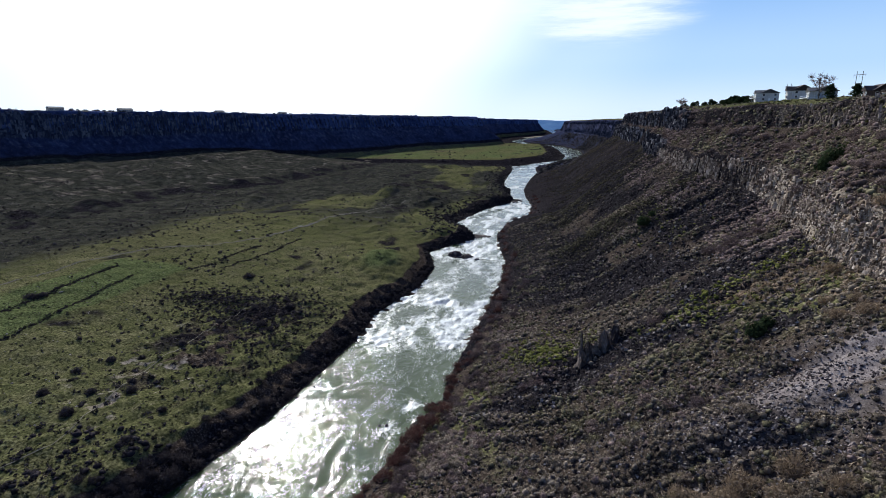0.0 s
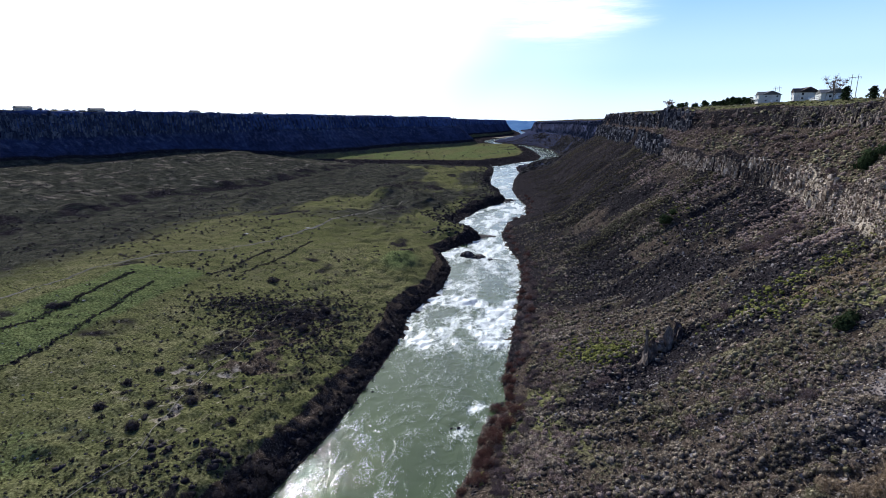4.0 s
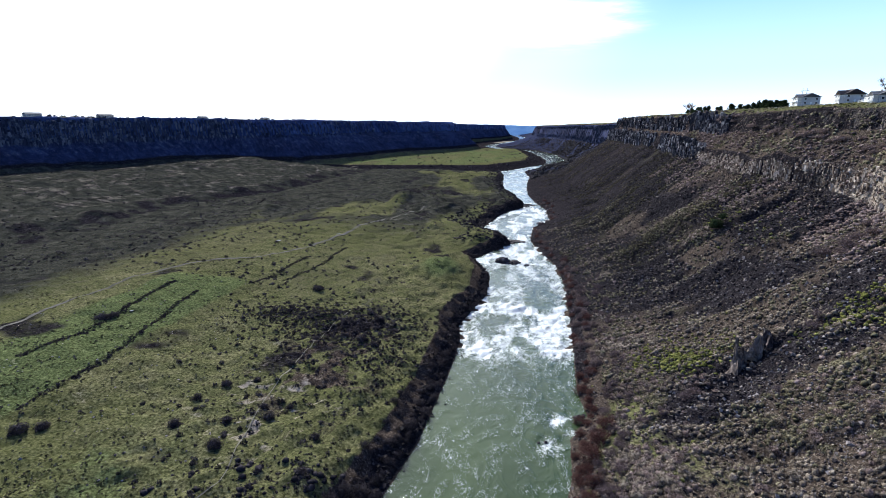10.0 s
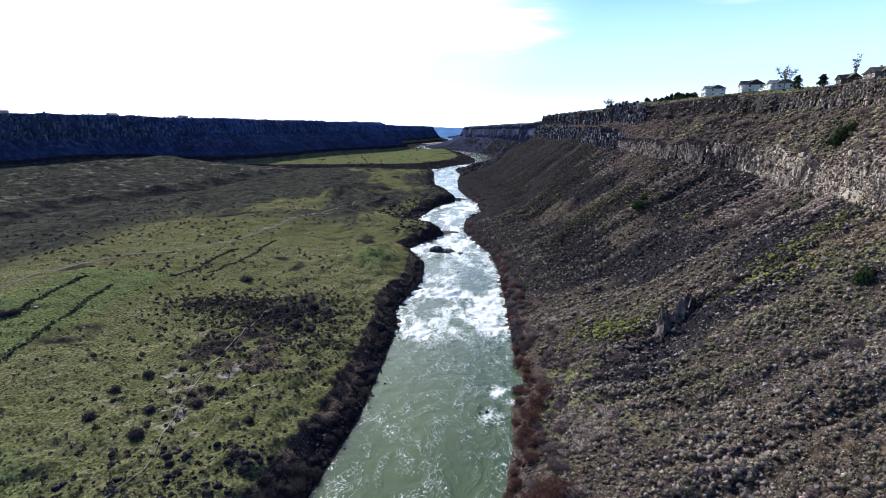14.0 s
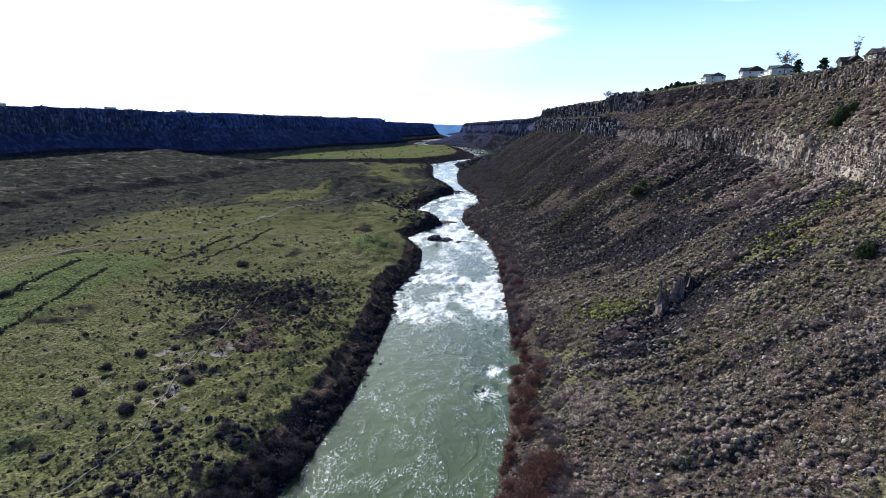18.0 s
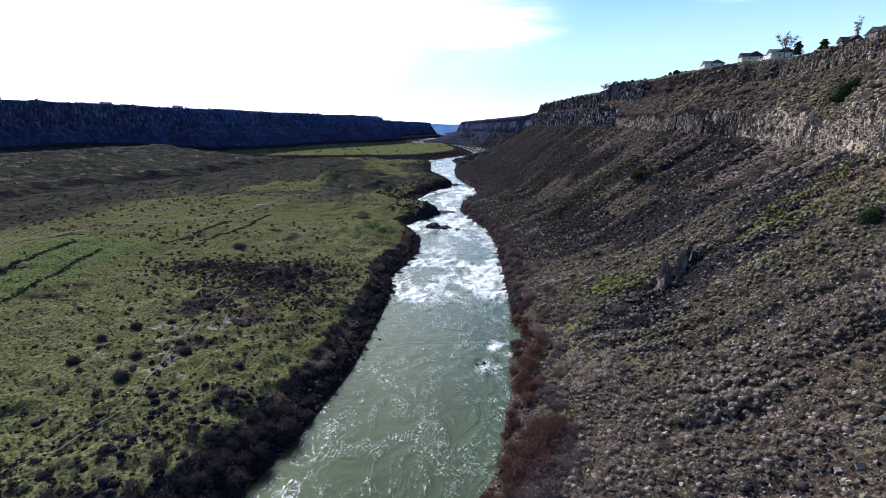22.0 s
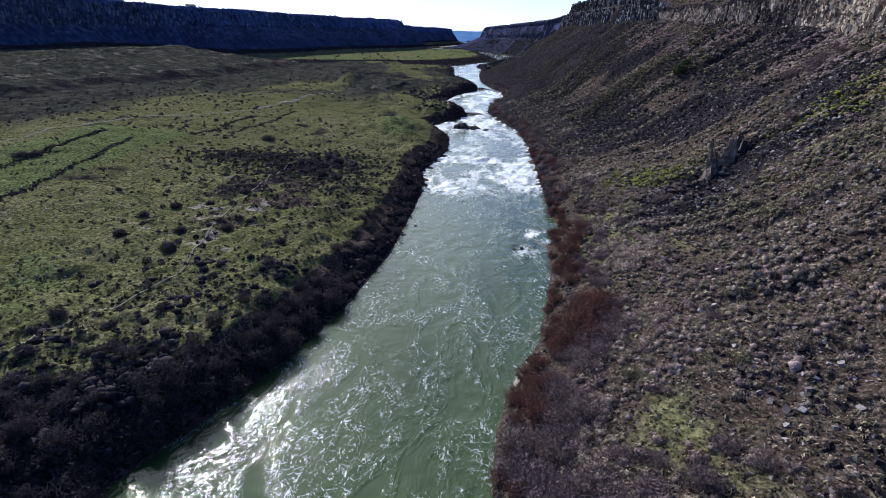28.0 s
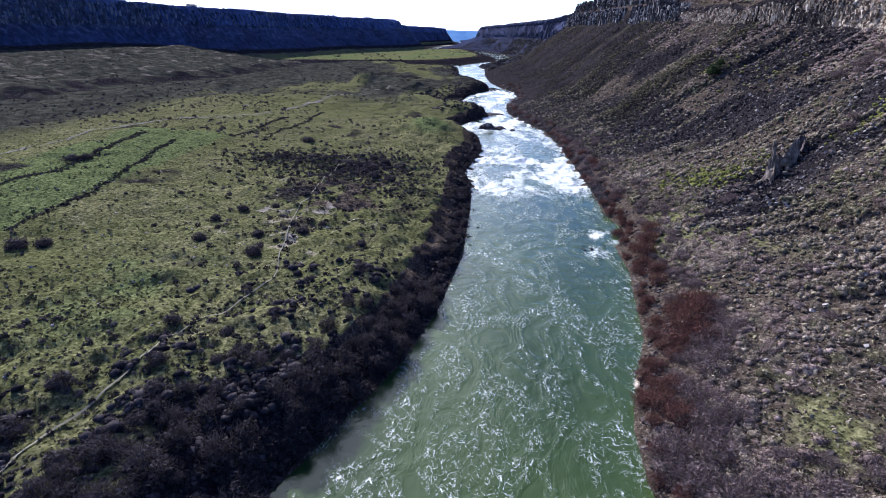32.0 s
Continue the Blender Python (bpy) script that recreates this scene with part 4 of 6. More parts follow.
def turns(count, tilt, r):
    """Rotation matrices: any turn about z, then a tilt of up to the given radians."""
    z, t, p = r.uniform(0, math.tau, count), r.uniform(-tilt, tilt, count), r.uniform(-tilt, tilt, count)
    m = np.zeros((count, 3, 3))
    cz, sz, ct, st, cp, sp = np.cos(z), np.sin(z), np.cos(t), np.sin(t), np.cos(p), np.sin(p)
    rz = np.stack([np.stack([cz, -sz, 0 * z], -1), np.stack([sz, cz, 0 * z], -1), np.stack([0 * z, 0 * z, 1 + 0 * z], -1)], 1)
    rx = np.stack([np.stack([1 + 0 * z, 0 * z, 0 * z], -1), np.stack([0 * z, ct, -st], -1), np.stack([0 * z, st, ct], -1)], 1)
    ry = np.stack([np.stack([cp, 0 * z, sp], -1), np.stack([0 * z, 1 + 0 * z, 0 * z], -1), np.stack([-sp, 0 * z, cp], -1)], 1)
    m = rx @ ry @ rz
    return m


def strew(name, forms, places, sizes, tones, mat, label, category, tilt=0.15, stones=False):
    """One object of kind stuff: many small plants or stones, each a copy of one of the forms."""
    r = np.random.default_rng(len(places))
    pick = r.integers(0, len(forms), len(places))
    vs, ts, fs, n = [], [], [], 0
    for k, form in enumerate(forms):
        sel = np.nonzero(pick == k)[0]
        if not len(sel):
            continue
        v0, tone0 = (form, np.zeros(len(form))) if stones else form[:2]
        m = turns(len(sel), tilt, r)
        s = np.atleast_2d(sizes)[sel] if np.ndim(sizes) == 2 else np.repeat(np.asarray(sizes)[sel, None], 3, 1)
        v = np.einsum("nij,nkj->nki", m, v0[None] * s[:, None, :]) + places[sel][:, None, :]
        vs.append(v.reshape(-1, 3))
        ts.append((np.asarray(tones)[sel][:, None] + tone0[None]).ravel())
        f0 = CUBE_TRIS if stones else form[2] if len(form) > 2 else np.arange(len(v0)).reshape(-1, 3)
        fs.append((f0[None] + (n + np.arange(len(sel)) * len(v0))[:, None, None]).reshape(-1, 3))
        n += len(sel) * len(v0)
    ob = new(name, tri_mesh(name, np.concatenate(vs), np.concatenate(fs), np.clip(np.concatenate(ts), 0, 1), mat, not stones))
    return tagged(ob, label, category, kind="stuff")


def sample(count, y0, y1, side, k0, k1, keep=None):
    """Random places between two bands of the profile, thinning out with distance; side -1 is the left bank's, 1 the right's."""
    y = y0 * (y1 / y0) ** rng.uniform(0, 1, count * 3)
    row = np.clip(np.searchsorted(ROWS, y), 0, len(ROWS) - 1)
    cols = np.nonzero((SK[0] >= k0) & (SK[0] <= k1))[0]
    xa, xb = SX[row, cols[0]], SX[row, cols[-1]]
    x = xa + (xb - xa) * rng.uniform(0, 1, len(y))
    if keep is not None:
        m = rng.uniform(0, 1, len(x)) < keep(x, y)
        x, y = x[m], y[m]
    x, y = x[:count], y[:count]
    return np.stack([x, y, height(x, y)], 1)


def lumpy(x, y, size, seed, low=0.45, gain=5.0):
    return np.clip((fractal(x / size, y / size, 3, seed) - low) * gain, 0, 1)


# ---- single shrubs and trees ----
def shrub(name, mat, label, group, seed, twigs=420, leaves=0, wide=0.9, m=Matrix(), fine=1.0):
    """A shrub of unit height: a knot of stems and a crown of fine twigs or leaf sprays."""
    ob = base(name, m, label, "shrub", group)
    bm = bmesh.new()
    put_rod(bm, (0, 0, -0.08), (0.03, 0.02, 0.55), 0.03, 0.008, 5)
    part("stem", bm, M_BARK, ob, "grey woody stem")
    v, t = twig_form(int(twigs * 1.2 / fine), wide, seed, 0.013 * fine, 0.26 * (0.4 + 0.6 * fine))
    v3, t3 = leafy_form(int(260 / fine), 0.95, 0.08 * fine, seed + 7)
    v, t = np.concatenate([v, v3 * (wide * 0.95, wide * 0.95, 0.95)]), np.concatenate([t, t3 - 0.1])
    if leaves:
        v2, t2 = leafy_form(leaves, 0.95, 0.13, seed + 3)
        v2 = v2 * (wide, wide, 1.0)
        v, t = np.concatenate([v, v2]), np.concatenate([t, t2])
    mesh = tri_mesh("crown", v, np.arange(len(v)).reshape(-1, 3), np.clip(0.48 + t, 0, 1), mat)
    
    crown = new("crown", mesh)
    crown.parent = ob
    return ob


def plant(kinds, places):
    """Sets shrubs at (x, y, height, width share); the first of each kind is moved, the rest are copies."""
    for k, (x, y, h, w) in enumerate(places):
        t = kinds[k % len(kinds)]
        z = float(height(x, y)[0]) - 0.05
        m = pose(x, y, z, 0, 0, (k * 137) % 360) @ Matrix.Diagonal((h * w, h * w, h, 1))
        if t.get("set_out"):
            copy = copy_thing(t, pose(0, 0, 0))
            copy.matrix_basis = m
        else:
            t.matrix_basis = m
            t["set_out"] = 1


def along_bank(side, y0, y1, step, inset, h0, h1, seed):
    """Places in a ragged line along a bank."""
    r, out, y = random.Random(seed), [], y0
    while y < y1:
        x = (bank_right(y) if side > 0 else bank_left(y)) + side * (r.uniform(*inset))
        out.append((float(x), y, r.uniform(h0, h1), r.uniform(0.85, 1.35)))
        y += r.uniform(0.6, 1.4) * step
    return out


LEFT_GROUP, RIGHT_GROUP = "leafless shrubs along the left bank", "willow shrubs along the right bank"
far_dark_kinds = [shrub("bank_shrub", M_DARK, "dark leafless shrub on the rocky river bank", LEFT_GROUP, 17 + k, 200, fine=1.4) for k in range(3)]
plant(far_dark_kinds, along_bank(-1, 190, 360, 2.6, (1, 5), 1.3, 2.8, 13) + along_bank(-1, 180, 330, 8.0, (5, 12), 1.0, 2.2, 14))
dark_kinds = [shrub("bank_shrub", M_DARK, "dark leafless shrub on the rocky river bank", LEFT_GROUP, 11 + k, 520) for k in range(4)]
plant(dark_kinds, along_bank(-1, 50, 125, 1.4, (1, 9), 2.2, 4.4, 1) + along_bank(-1, 50, 84, 1.0, (6, 24), 1.8, 3.8, 2) + along_bank(-1, 84, 118, 1.6, (5, 15), 1.6, 3.2, 12)
      + along_bank(-1, 120, 190, 2.6, (1, 5), 1.3, 2.8, 3) + along_bank(-1, 110, 180, 7.0, (5, 12), 1.0, 2.2, 4))

willow_kinds = [shrub("willow_shrub", M_BROWN, "red-brown leafless willow at the water's edge", RIGHT_GROUP, 31 + k, 700, fine=0.66) for k in range(3)]
far_willow_kinds = [shrub("willow_shrub", paint, name, RIGHT_GROUP, 36 + k, 300) for k, (paint, name) in enumerate(
    ((M_BROWN, "red-brown leafless willow on the far bank"), (M_PURPLE, "purple-grey leafless shrub on the far bank"), (M_MAUVE, "mauve-brown leafless shrub on the far bank")))]
plant(willow_kinds, [(10, 193, 3.6, 1.1), (8, 172, 3.4, 1.2), (11, 205, 3.2, 1.1), (9, 149, 5.2, 1.2), (12, 156, 4.8, 1.2), (15, 163, 4.4, 1.2), (7, 143, 3.4, 1.1),
                     (6, 129, 3.6, 1.2), (8, 136, 4.0, 1.1), (3, 103, 6.0, 1.15), (7, 108, 5.8, 1.15), (0, 98, 4.8, 1.2), (5, 98, 4.8, 1.2), (10, 112, 4.6, 1.2), (8, 115, 3.8, 1.2), (4, 112, 3.6, 1.2), (1, 120, 3.0, 1.1),
                     (-6, 92, 3.4, 1.1), (-2, 94, 3.0, 1.2), (-9, 80, 4.0, 1.2), (-8, 75, 4.2, 1.2), (-11, 84, 2.6, 1.2), (-6, 84, 3.4, 1.2)]
      + along_bank(1, 60, 200, 5.0, (1, 4), 1.8, 3.0, 6))
plant(far_willow_kinds, along_bank(1, 205, 360, 3.2, (1, 9), 1.6, 4.2, 5) + along_bank(1, 360, 700, 7, (2, 9), 2.4, 4.4, 7))

mauve_kinds = [shrub("leafless_brush", M_PURPLE, "purple-grey leafless brush on the river bank", RIGHT_GROUP, 51 + k, 700, 0, 1.0, fine=0.62) for k in range(3)]
plant(mauve_kinds, [(-11, 69, 4.6, 1.2), (-6, 66, 5.0, 1.2), (-10, 61, 4.6, 1.2), (-4, 79, 4.2, 1.2), (-1, 74, 4.0, 1.1), (5, 90, 3.6, 1.3), (-8, 57, 4.4, 1.2), (-13, 65, 3.6, 1.2),
                    (1, 86, 3.8, 1.3), (8, 96, 3.8, 1.4), (10, 104, 3.2, 1.3), (-3, 58, 4.6, 1.2), (-5, 72, 4.4, 1.2), (4, 95, 3.6, 1.3), (1, 91, 3.0, 1.3), (12, 99, 2.8, 1.4), (12, 110, 2.8, 1.3),
                    (0, 54, 4.0, 1.2), (10, 57, 3.0, 1.2), (15, 62, 2.4, 1.3), (4, 56, 3.0, 1.3), (6, 61, 1.8, 1.4), (18, 58, 2.4, 1.3), (2, 63, 2.2, 1.3), (12, 122, 2.8, 1.3), (13, 130, 2.6, 1.3), (36, 117, 2.2, 1.4), (27, 96, 1.8, 1.4), (44, 175, 2.8, 1.5), (40, 171, 2.2, 1.5),
                    (62, 159, 2.2, 1.2), (81, 183, 3.8, 1.2), (109, 238, 4.2, 1.3), (115, 234, 4.6, 1.3), (120, 237, 4.2, 1.3), (125, 236, 3.6, 1.3), (82, 125, 3.4, 1.1), (84, 186, 3.0, 1.4),
                    (112, 230, 3.6, 1.3), (16, 140, 2.6, 1.4), (18, 150, 2.4, 1.4), (20, 165, 2.6, 1.5), (26, 160, 2.4, 1.5), (32, 163, 2.2, 1.5), (128, 246, 3.0, 1.3), (135, 232, 3.6, 1.3), (139, 246, 3.4, 1.3)])
plant(mauve_kinds, along_bank(1, 84, 200, 2.6, (6, 16), 1.4, 2.8, 8) + along_bank(1, 200, 330, 3.0, (6, 22), 1.6, 3.2, 9))
_r = random.Random(12)
bench_spots = []
for _k in range(95):
    _y = 90 * (460 / 90) ** _r.random()
    bench_spots.append((float(foot_x(_y)) + _r.uniform(8, 22), _y, _r.uniform(1.8, 4.2), _r.uniform(1.0, 1.5)))
slope_spots = []
for _k in range(150):
    _y = 72 + 125 * _r.random() ** 1.2
    _x = float(bank_right(_y)) + 18 + 75 * _r.random()
    if float(talus_field(_x, _y)) < 0.45 and not (90 < _x < 116 and 112 < _y < 136):
        slope_spots.append((_x, _y, _r.uniform(0.9, 2.3), _r.uniform(1.0, 1.6)))
slope_kinds = [shrub("slope_shrub", paint, name, "single shrubs on the slope", 141 + k, 420, 60, 1.0, fine=0.8)
               for k, (paint, name) in enumerate(((M_MAUVE, "mauve-grey leafless shrub among the sagebrush"), (M_SAGE, "tall grey-tan sagebrush on the slope"), (M_OLIVE, "olive-green bushy shrub on the slope")))]
plant(slope_kinds, slope_spots)
bench_kinds = [shrub("bench_shrub", M_MAUVE, "rounded mauve-grey leafless shrub on the cliff bench", "shrubs on the cliff bench", 61 + k, 600, 80, 1.0) for k in range(2)]
plant(bench_kinds, bench_spots)
straw_kinds = [shrub("dry_brush", M_STRAW, "straw-brown dry brush on the talus slope", "dry brush on the slope", 71 + k, 620, 0, 0.95) for k in range(2)]
plant(straw_kinds, [(82, 95, 4.8, 1.0), (79, 92, 4.0, 1.1), (76, 92, 3.6, 1.1), (90, 97, 4.4, 1.0), (73, 97, 3.0, 1.2), (64, 98, 2.4, 1.3), (59, 99, 2.2, 1.3),
                    (67, 92, 2.6, 1.3), (70, 88, 2.6, 1.3), (112, 139, 3.2, 1.2), (116, 135, 3.6, 1.2), (118, 145, 3.0, 1.2), (114, 150, 2.6, 1.3),
                    (129, 156, 5.2, 1.1), (131, 151, 5.6, 1.1), (128, 160, 4.0, 1.2), (121, 165, 3.0, 1.3), (86, 90, 3.2, 1.1), (93, 88, 3.4, 1.1)])

field_kinds = [shrub("field_shrub", M_DARK, "dark rounded leafless shrub in the riverside grass", "dark shrubs in the grass", 91 + k, 620, 160, 0.95) for k in range(3)]
plant(field_kinds, [(-115, 135, 2.9, 1.0), (-98, 128, 3.2, 1.0), (-90, 145, 2.7, 1.1), (-101, 140, 2.4, 1.1), (-113, 161, 2.2, 1.2), (-117, 150, 2.4, 0.9), (-105, 167, 2.0, 1.1),
                    (-99, 182, 2.0, 1.3), (-79, 208, 3.2, 1.0), (-73, 205, 2.6, 1.1), (-120, 264, 3.0, 1.5), (-100, 91, 2.8, 0.9), (-108, 71, 2.8, 1.1), (-93, 71, 2.8, 1.2),
                    (-96, 78, 2.4, 1.0), (-109, 61, 3.6, 1.1), (-98, 56, 2.4, 1.2), (-155, 122, 3.2, 1.2), (-151, 126, 2.6, 1.2), (-191, 197, 3.0, 1.6), (-188, 200, 2.4, 1.4),
                    (-69, 120, 2.2, 1.2), (-89, 89, 1.8, 1.2), (-82, 96, 1.6, 1.2), (-72, 138, 2.2, 1.1), (-94, 150, 2.0, 1.1), (-86, 152, 1.8, 1.1), (-78, 232, 2.6, 1.3),
                    (-92, 224, 2.4, 1.3), (-98, 205, 2.2, 1.4), (-68, 222, 2.4, 1.2), (-84, 240, 2.4, 1.3)])

green_kinds = [shrub("green_shrub", M_CONIFER, "dark green bushy juniper on the slope", "junipers on the slope", 111 + k, 160, 420, 0.85) for k in range(2)]
plant(green_kinds, [(99, 148, 5.0, 0.95), (93, 318, 6.5, 1.0), (142.5, 229, 10.0, 0.72), (145, 226, 5.0, 0.9), (102, 151, 3.2, 1.1), (98, 322, 4.0, 1.0)])


def conifer(h, w, m, label):
    """A rim tree: trunk and a ragged tapering crown of needle sprays."""
    ob = base("conifer", m, label, "tree", "trees on the rim")
    bm = bmesh.new()
    put_rod(bm, (0, 0, -0.4), (0, 0, h * 0.9), 0.16, 0.03, 6)
    part("trunk", bm, M_BARK, ob)
    r = np.random.default_rng(int(h * 10))
    n = 700
    u = r.uniform(0.08, 1.0, n) ** 0.8
    a = r.uniform(0, math.tau, n)
    rad = w * np.sqrt(np.clip(1.04 - u, 0, 1)) * np.clip(u * 4, 0.3, 1) * r.uniform(0.45, 1.05, n) * (0.8 + 0.25 * np.sin(u * 15 + 3 * np.cos(a)))
    c = np.stack([np.cos(a) * rad, np.sin(a) * rad, h * u], 1)
    s = 0.8 * r.uniform(0.6, 1.3, n)[:, None]
    d = r.normal(size=(n, 3)) * (1, 1, 0.5)
    e = r.normal(size=(n, 3)) * (1, 1, 0.5)
    v = np.stack([c + d * s * 0.7, c - d * s * 0.4 + e * s * 0.4, c - e * s * 0.6], 1).reshape(-1, 3)
    crown = new("crown", tri_mesh("crown", v, np.arange(len(v)).reshape(-1, 3), np.repeat(r.uniform(0.1, 0.9, n), 3), M_CONIFER))
    crown.parent = ob
    return ob


def bare_tree(h, m, label, wide=0.5, seed=5):
    """A leafless tree: trunk, limbs and fine twigs."""
    ob = base("bare_tree", m, label, "tree", "trees on the rim")
    r, bm, tips = random.Random(seed), bmesh.new(), []
    put_rod(bm, (0, 0, -0.4), (0, 0, h * 0.3), 0.26, 0.2, 6)
    part("trunk", bm, M_BARK, ob)
    bm = bmesh.new()
    for k in range(9):
        a, reach = k * math.tau / 9 + r.uniform(-0.3, 0.3), wide * h * r.uniform(0.35, 0.8)
        p0 = Vector((0, 0, h * (r.uniform(0.2, 0.32) if wide > 0.3 else r.uniform(0.06, 0.28))))
        p1 = Vector((reach * 0.5 * math.cos(a), reach * 0.5 * math.sin(a), h * (r.uniform(0.5, 0.65) if wide > 0.3 else r.uniform(0.3, 0.6))))
        p2 = Vector((reach * math.cos(a), reach * math.sin(a), h * r.uniform(0.7, 0.95)))
        put_rod(bm, p0, p1, 0.13, 0.08, 4), put_rod(bm, p1, p2, 0.08, 0.03, 4)
        tips += [p1, p2, (p1 + p2) / 2]
    part("limbs", bm, M_BARK, ob)
    g, pts = np.random.default_rng(seed), np.array([tuple(p) for p in tips])
    n = 900
    a0 = pts[g.integers(0, len(pts), n)]
    d = g.normal(size=(n, 3)) * (1, 1, 0.7) + (0, 0, 0.7)
    e = a0 + d / np.linalg.norm(d, axis=1)[:, None] * (h * 0.22 * min(1.0, 0.15 + 1.6 * wide) * g.uniform(0.4, 1.2, n))[:, None]
    side = g.normal(size=(n, 3)) * 0.05
    v = np.stack([a0 - side, a0 + side, e], 1).reshape(-1, 3)
    tw = new("twigs", tri_mesh("twigs", v, np.arange(len(v)).reshape(-1, 3), np.repeat(g.uniform(0.1, 0.8, n), 3), M_MAUVE))
    tw.parent = ob
    return ob


def on_ground(x, y, turn=0, sink=0.0):
    return pose(x, y, float(height(x, y)[0]) - sink, 0, 0, turn)


rim_trees = [(172, 312, 7.5, 3.4), (178, 300, 6.5, 3.2), (188, 252, 9.5, 3.6), (191, 248, 8.0, 4.0), (186, 249, 5.0, 3.8), (199, 238, 6.0, 4.0), (212, 214, 12.5, 5.4), (219, 207, 11, 5.2), (190, 452, 6, 2.6)]
_r = random.Random(4)
for centre, n in ((478, 7), (497, 7), (520, 5), (556, 3), (600, 2), (640, 2), (688, 6), (704, 3)):
    for k in range(n):
        rim_trees.append((170 + centre * 0.015 + _r.uniform(-5, 9), centre + _r.uniform(-9, 9), _r.uniform(3.4, 7.0), _r.uniform(2.4, 5.0)))
for x, y, h, w in rim_trees:
    conifer(h, w, on_ground(x, y, x * 7 % 360), "dark green conifer on the canyon rim")
for x, y, h in ((50, 1296, 9), (55, 1301, 8), (61, 1305, 9.5), (66, 1309, 8)):
    conifer(h, 1.8, on_ground(x, y, x * 7 % 360), "narrow dark tree on the river spit")
for x, y, h, w, s in ((171, 322, 12.5, 0.55, 3), (184, 286, 15.0, 0.15, 4), (197, 236, 8, 0.6, 5), (212, 226, 9, 0.6, 6), (204, 230, 7, 0.6, 7), (176, 700, 12, 0.6, 8), (172, 676, 11, 0.6, 9)):
    bare_tree(h, on_ground(x, y, 20 * s), "leafless tree on the canyon rim", w, s)


# ---- houses and lines on the rim ----
def house(m, w, d, h, roof_h, wall_mat, roof_mat, label, storeys=1, deck=False, wing=0.0, hip=False, chimney=False):
    """A gabled house: the gable end and a row of windows face the canyon (-x)."""
    ob = base("house", m, label, "house", "houses on the rim")
    bm = bmesh.new()
    put_box(bm, -d / 2, d / 2, -w / 2, w / 2, -0.8, h)
    if wing:
        put_box(bm, -d / 2 - 2.4, -d / 2, -w / 2 + 0.6, -w / 2 + wing, -0.8, h)
    part("wall", bm, wall_mat, ob)

    def gable(x0, x1, y0, y1, z, rise, ridge_y):
        b, o = bmesh.new(), 0.6
        run = 0.18
        for lift in (0.0,):
            if ridge_y:
                xm = (x0 + x1) / 2
                pts = [(x0 - o, y0 - o, z), (x0 - o, y1 + o, z), (xm, y1 + o - (rise if hip else 0), z + rise), (xm, y0 - o + (rise if hip else 0), z + rise), (x1 + o, y0 - o, z), (x1 + o, y1 + o, z)]
                faces = [(0, 3, 2, 1), (3, 4, 5, 2), (0, 4, 3), (1, 2, 5)]
            else:
                ym = (y0 + y1) / 2
                pts = [(x0 - o, y0 - o, z), (x1 + o, y0 - o, z), (x1 + o, ym, z + rise), (x0 - o, ym, z + rise), (x0 - o, y1 + o, z), (x1 + o, y1 + o, z)]
                faces = [(0, 1, 2, 3), (3, 2, 5, 4), (0, 3, 4), (1, 5, 2)]
            low = [b.verts.new((px, py, pz - run)) for px, py, pz in pts]
            top = [b.verts.new(p) for p in pts]
            for f in faces:
                b.faces.new([top[k] for k in f]), b.faces.new([low[k] for k in reversed(f)])
            rim = (0, 1, 5, 4) if not ridge_y else (0, 4, 5, 1)
            for k in range(4):
                p, q = rim[k], rim[(k + 1) % 4]
                b.faces.new((low[p], low[q], top[q], top[p]))
        bmesh.ops.recalc_face_normals(b, faces=b.faces)
        return b

    roof = part("roof", gable(-d / 2, d / 2, -w / 2, w / 2, h + 0.18, roof_h, True), roof_mat, ob)
    if wing:
        part("roof", gable(-d / 2 - 2.4, 0, -w / 2 + 0.6, -w / 2 + wing, h + 0.2, roof_h * 0.75, False), roof_mat, ob)
    if chimney:
        bm = bmesh.new()
        put_box(bm, 0.6, 1.4, w * 0.22, w * 0.22 + 1.0, h, h + roof_h + 0.9)
        part("chimney", bm, M_WALL_TAN, roof, "tan stucco chimney")
    per = h / storeys
    count = max(3, int(w / 3.2))
    for s in range(storeys):
        for k in range(count):
            y = -w / 2 + (k + 0.5) * w / count
            x = -d / 2 - (2.4 if wing and y < -w / 2 + wing else 0)
            z0 = s * per + 0.9
            bm = bmesh.new()
            put_box(bm, x - 0.06, x + 0.02, y - 0.85, y + 0.85, z0, z0 + 1.5)
            win = part("window", bm, M_TRIM, ob, "white window frame")
            for j in (-0.39, 0.39):
                bm = bmesh.new()
                put_box(bm, x - 0.08, x - 0.061, y + j - 0.33, y + j + 0.33, z0 + 0.12, z0 + 1.38)
                part("pane", bm, M_GLASS, win)
    for s in range(storeys):
        for x in (-d * 0.32, d * 0.3):
            z0 = s * per + 0.9
            bm = bmesh.new()
            put_box(bm, x - 0.75, x + 0.75, -w / 2 - 0.07, -w / 2 + 0.02, z0, z0 + 1.4)
            win = part("window", bm, M_TRIM, ob, "white window frame")
            bm = bmesh.new()
            put_box(bm, x - 0.62, x + 0.62, -w / 2 - 0.09, -w / 2 - 0.071, z0 + 0.12, z0 + 1.28)
            part("pane", bm, M_GLASS, win)
    bm = bmesh.new()
    put_box(bm, -0.5, 0.5, -w / 2 - 0.08, -w / 2 - 0.002, 0.0, 2.1)
    part("door", bm, M_TRIM, ob)
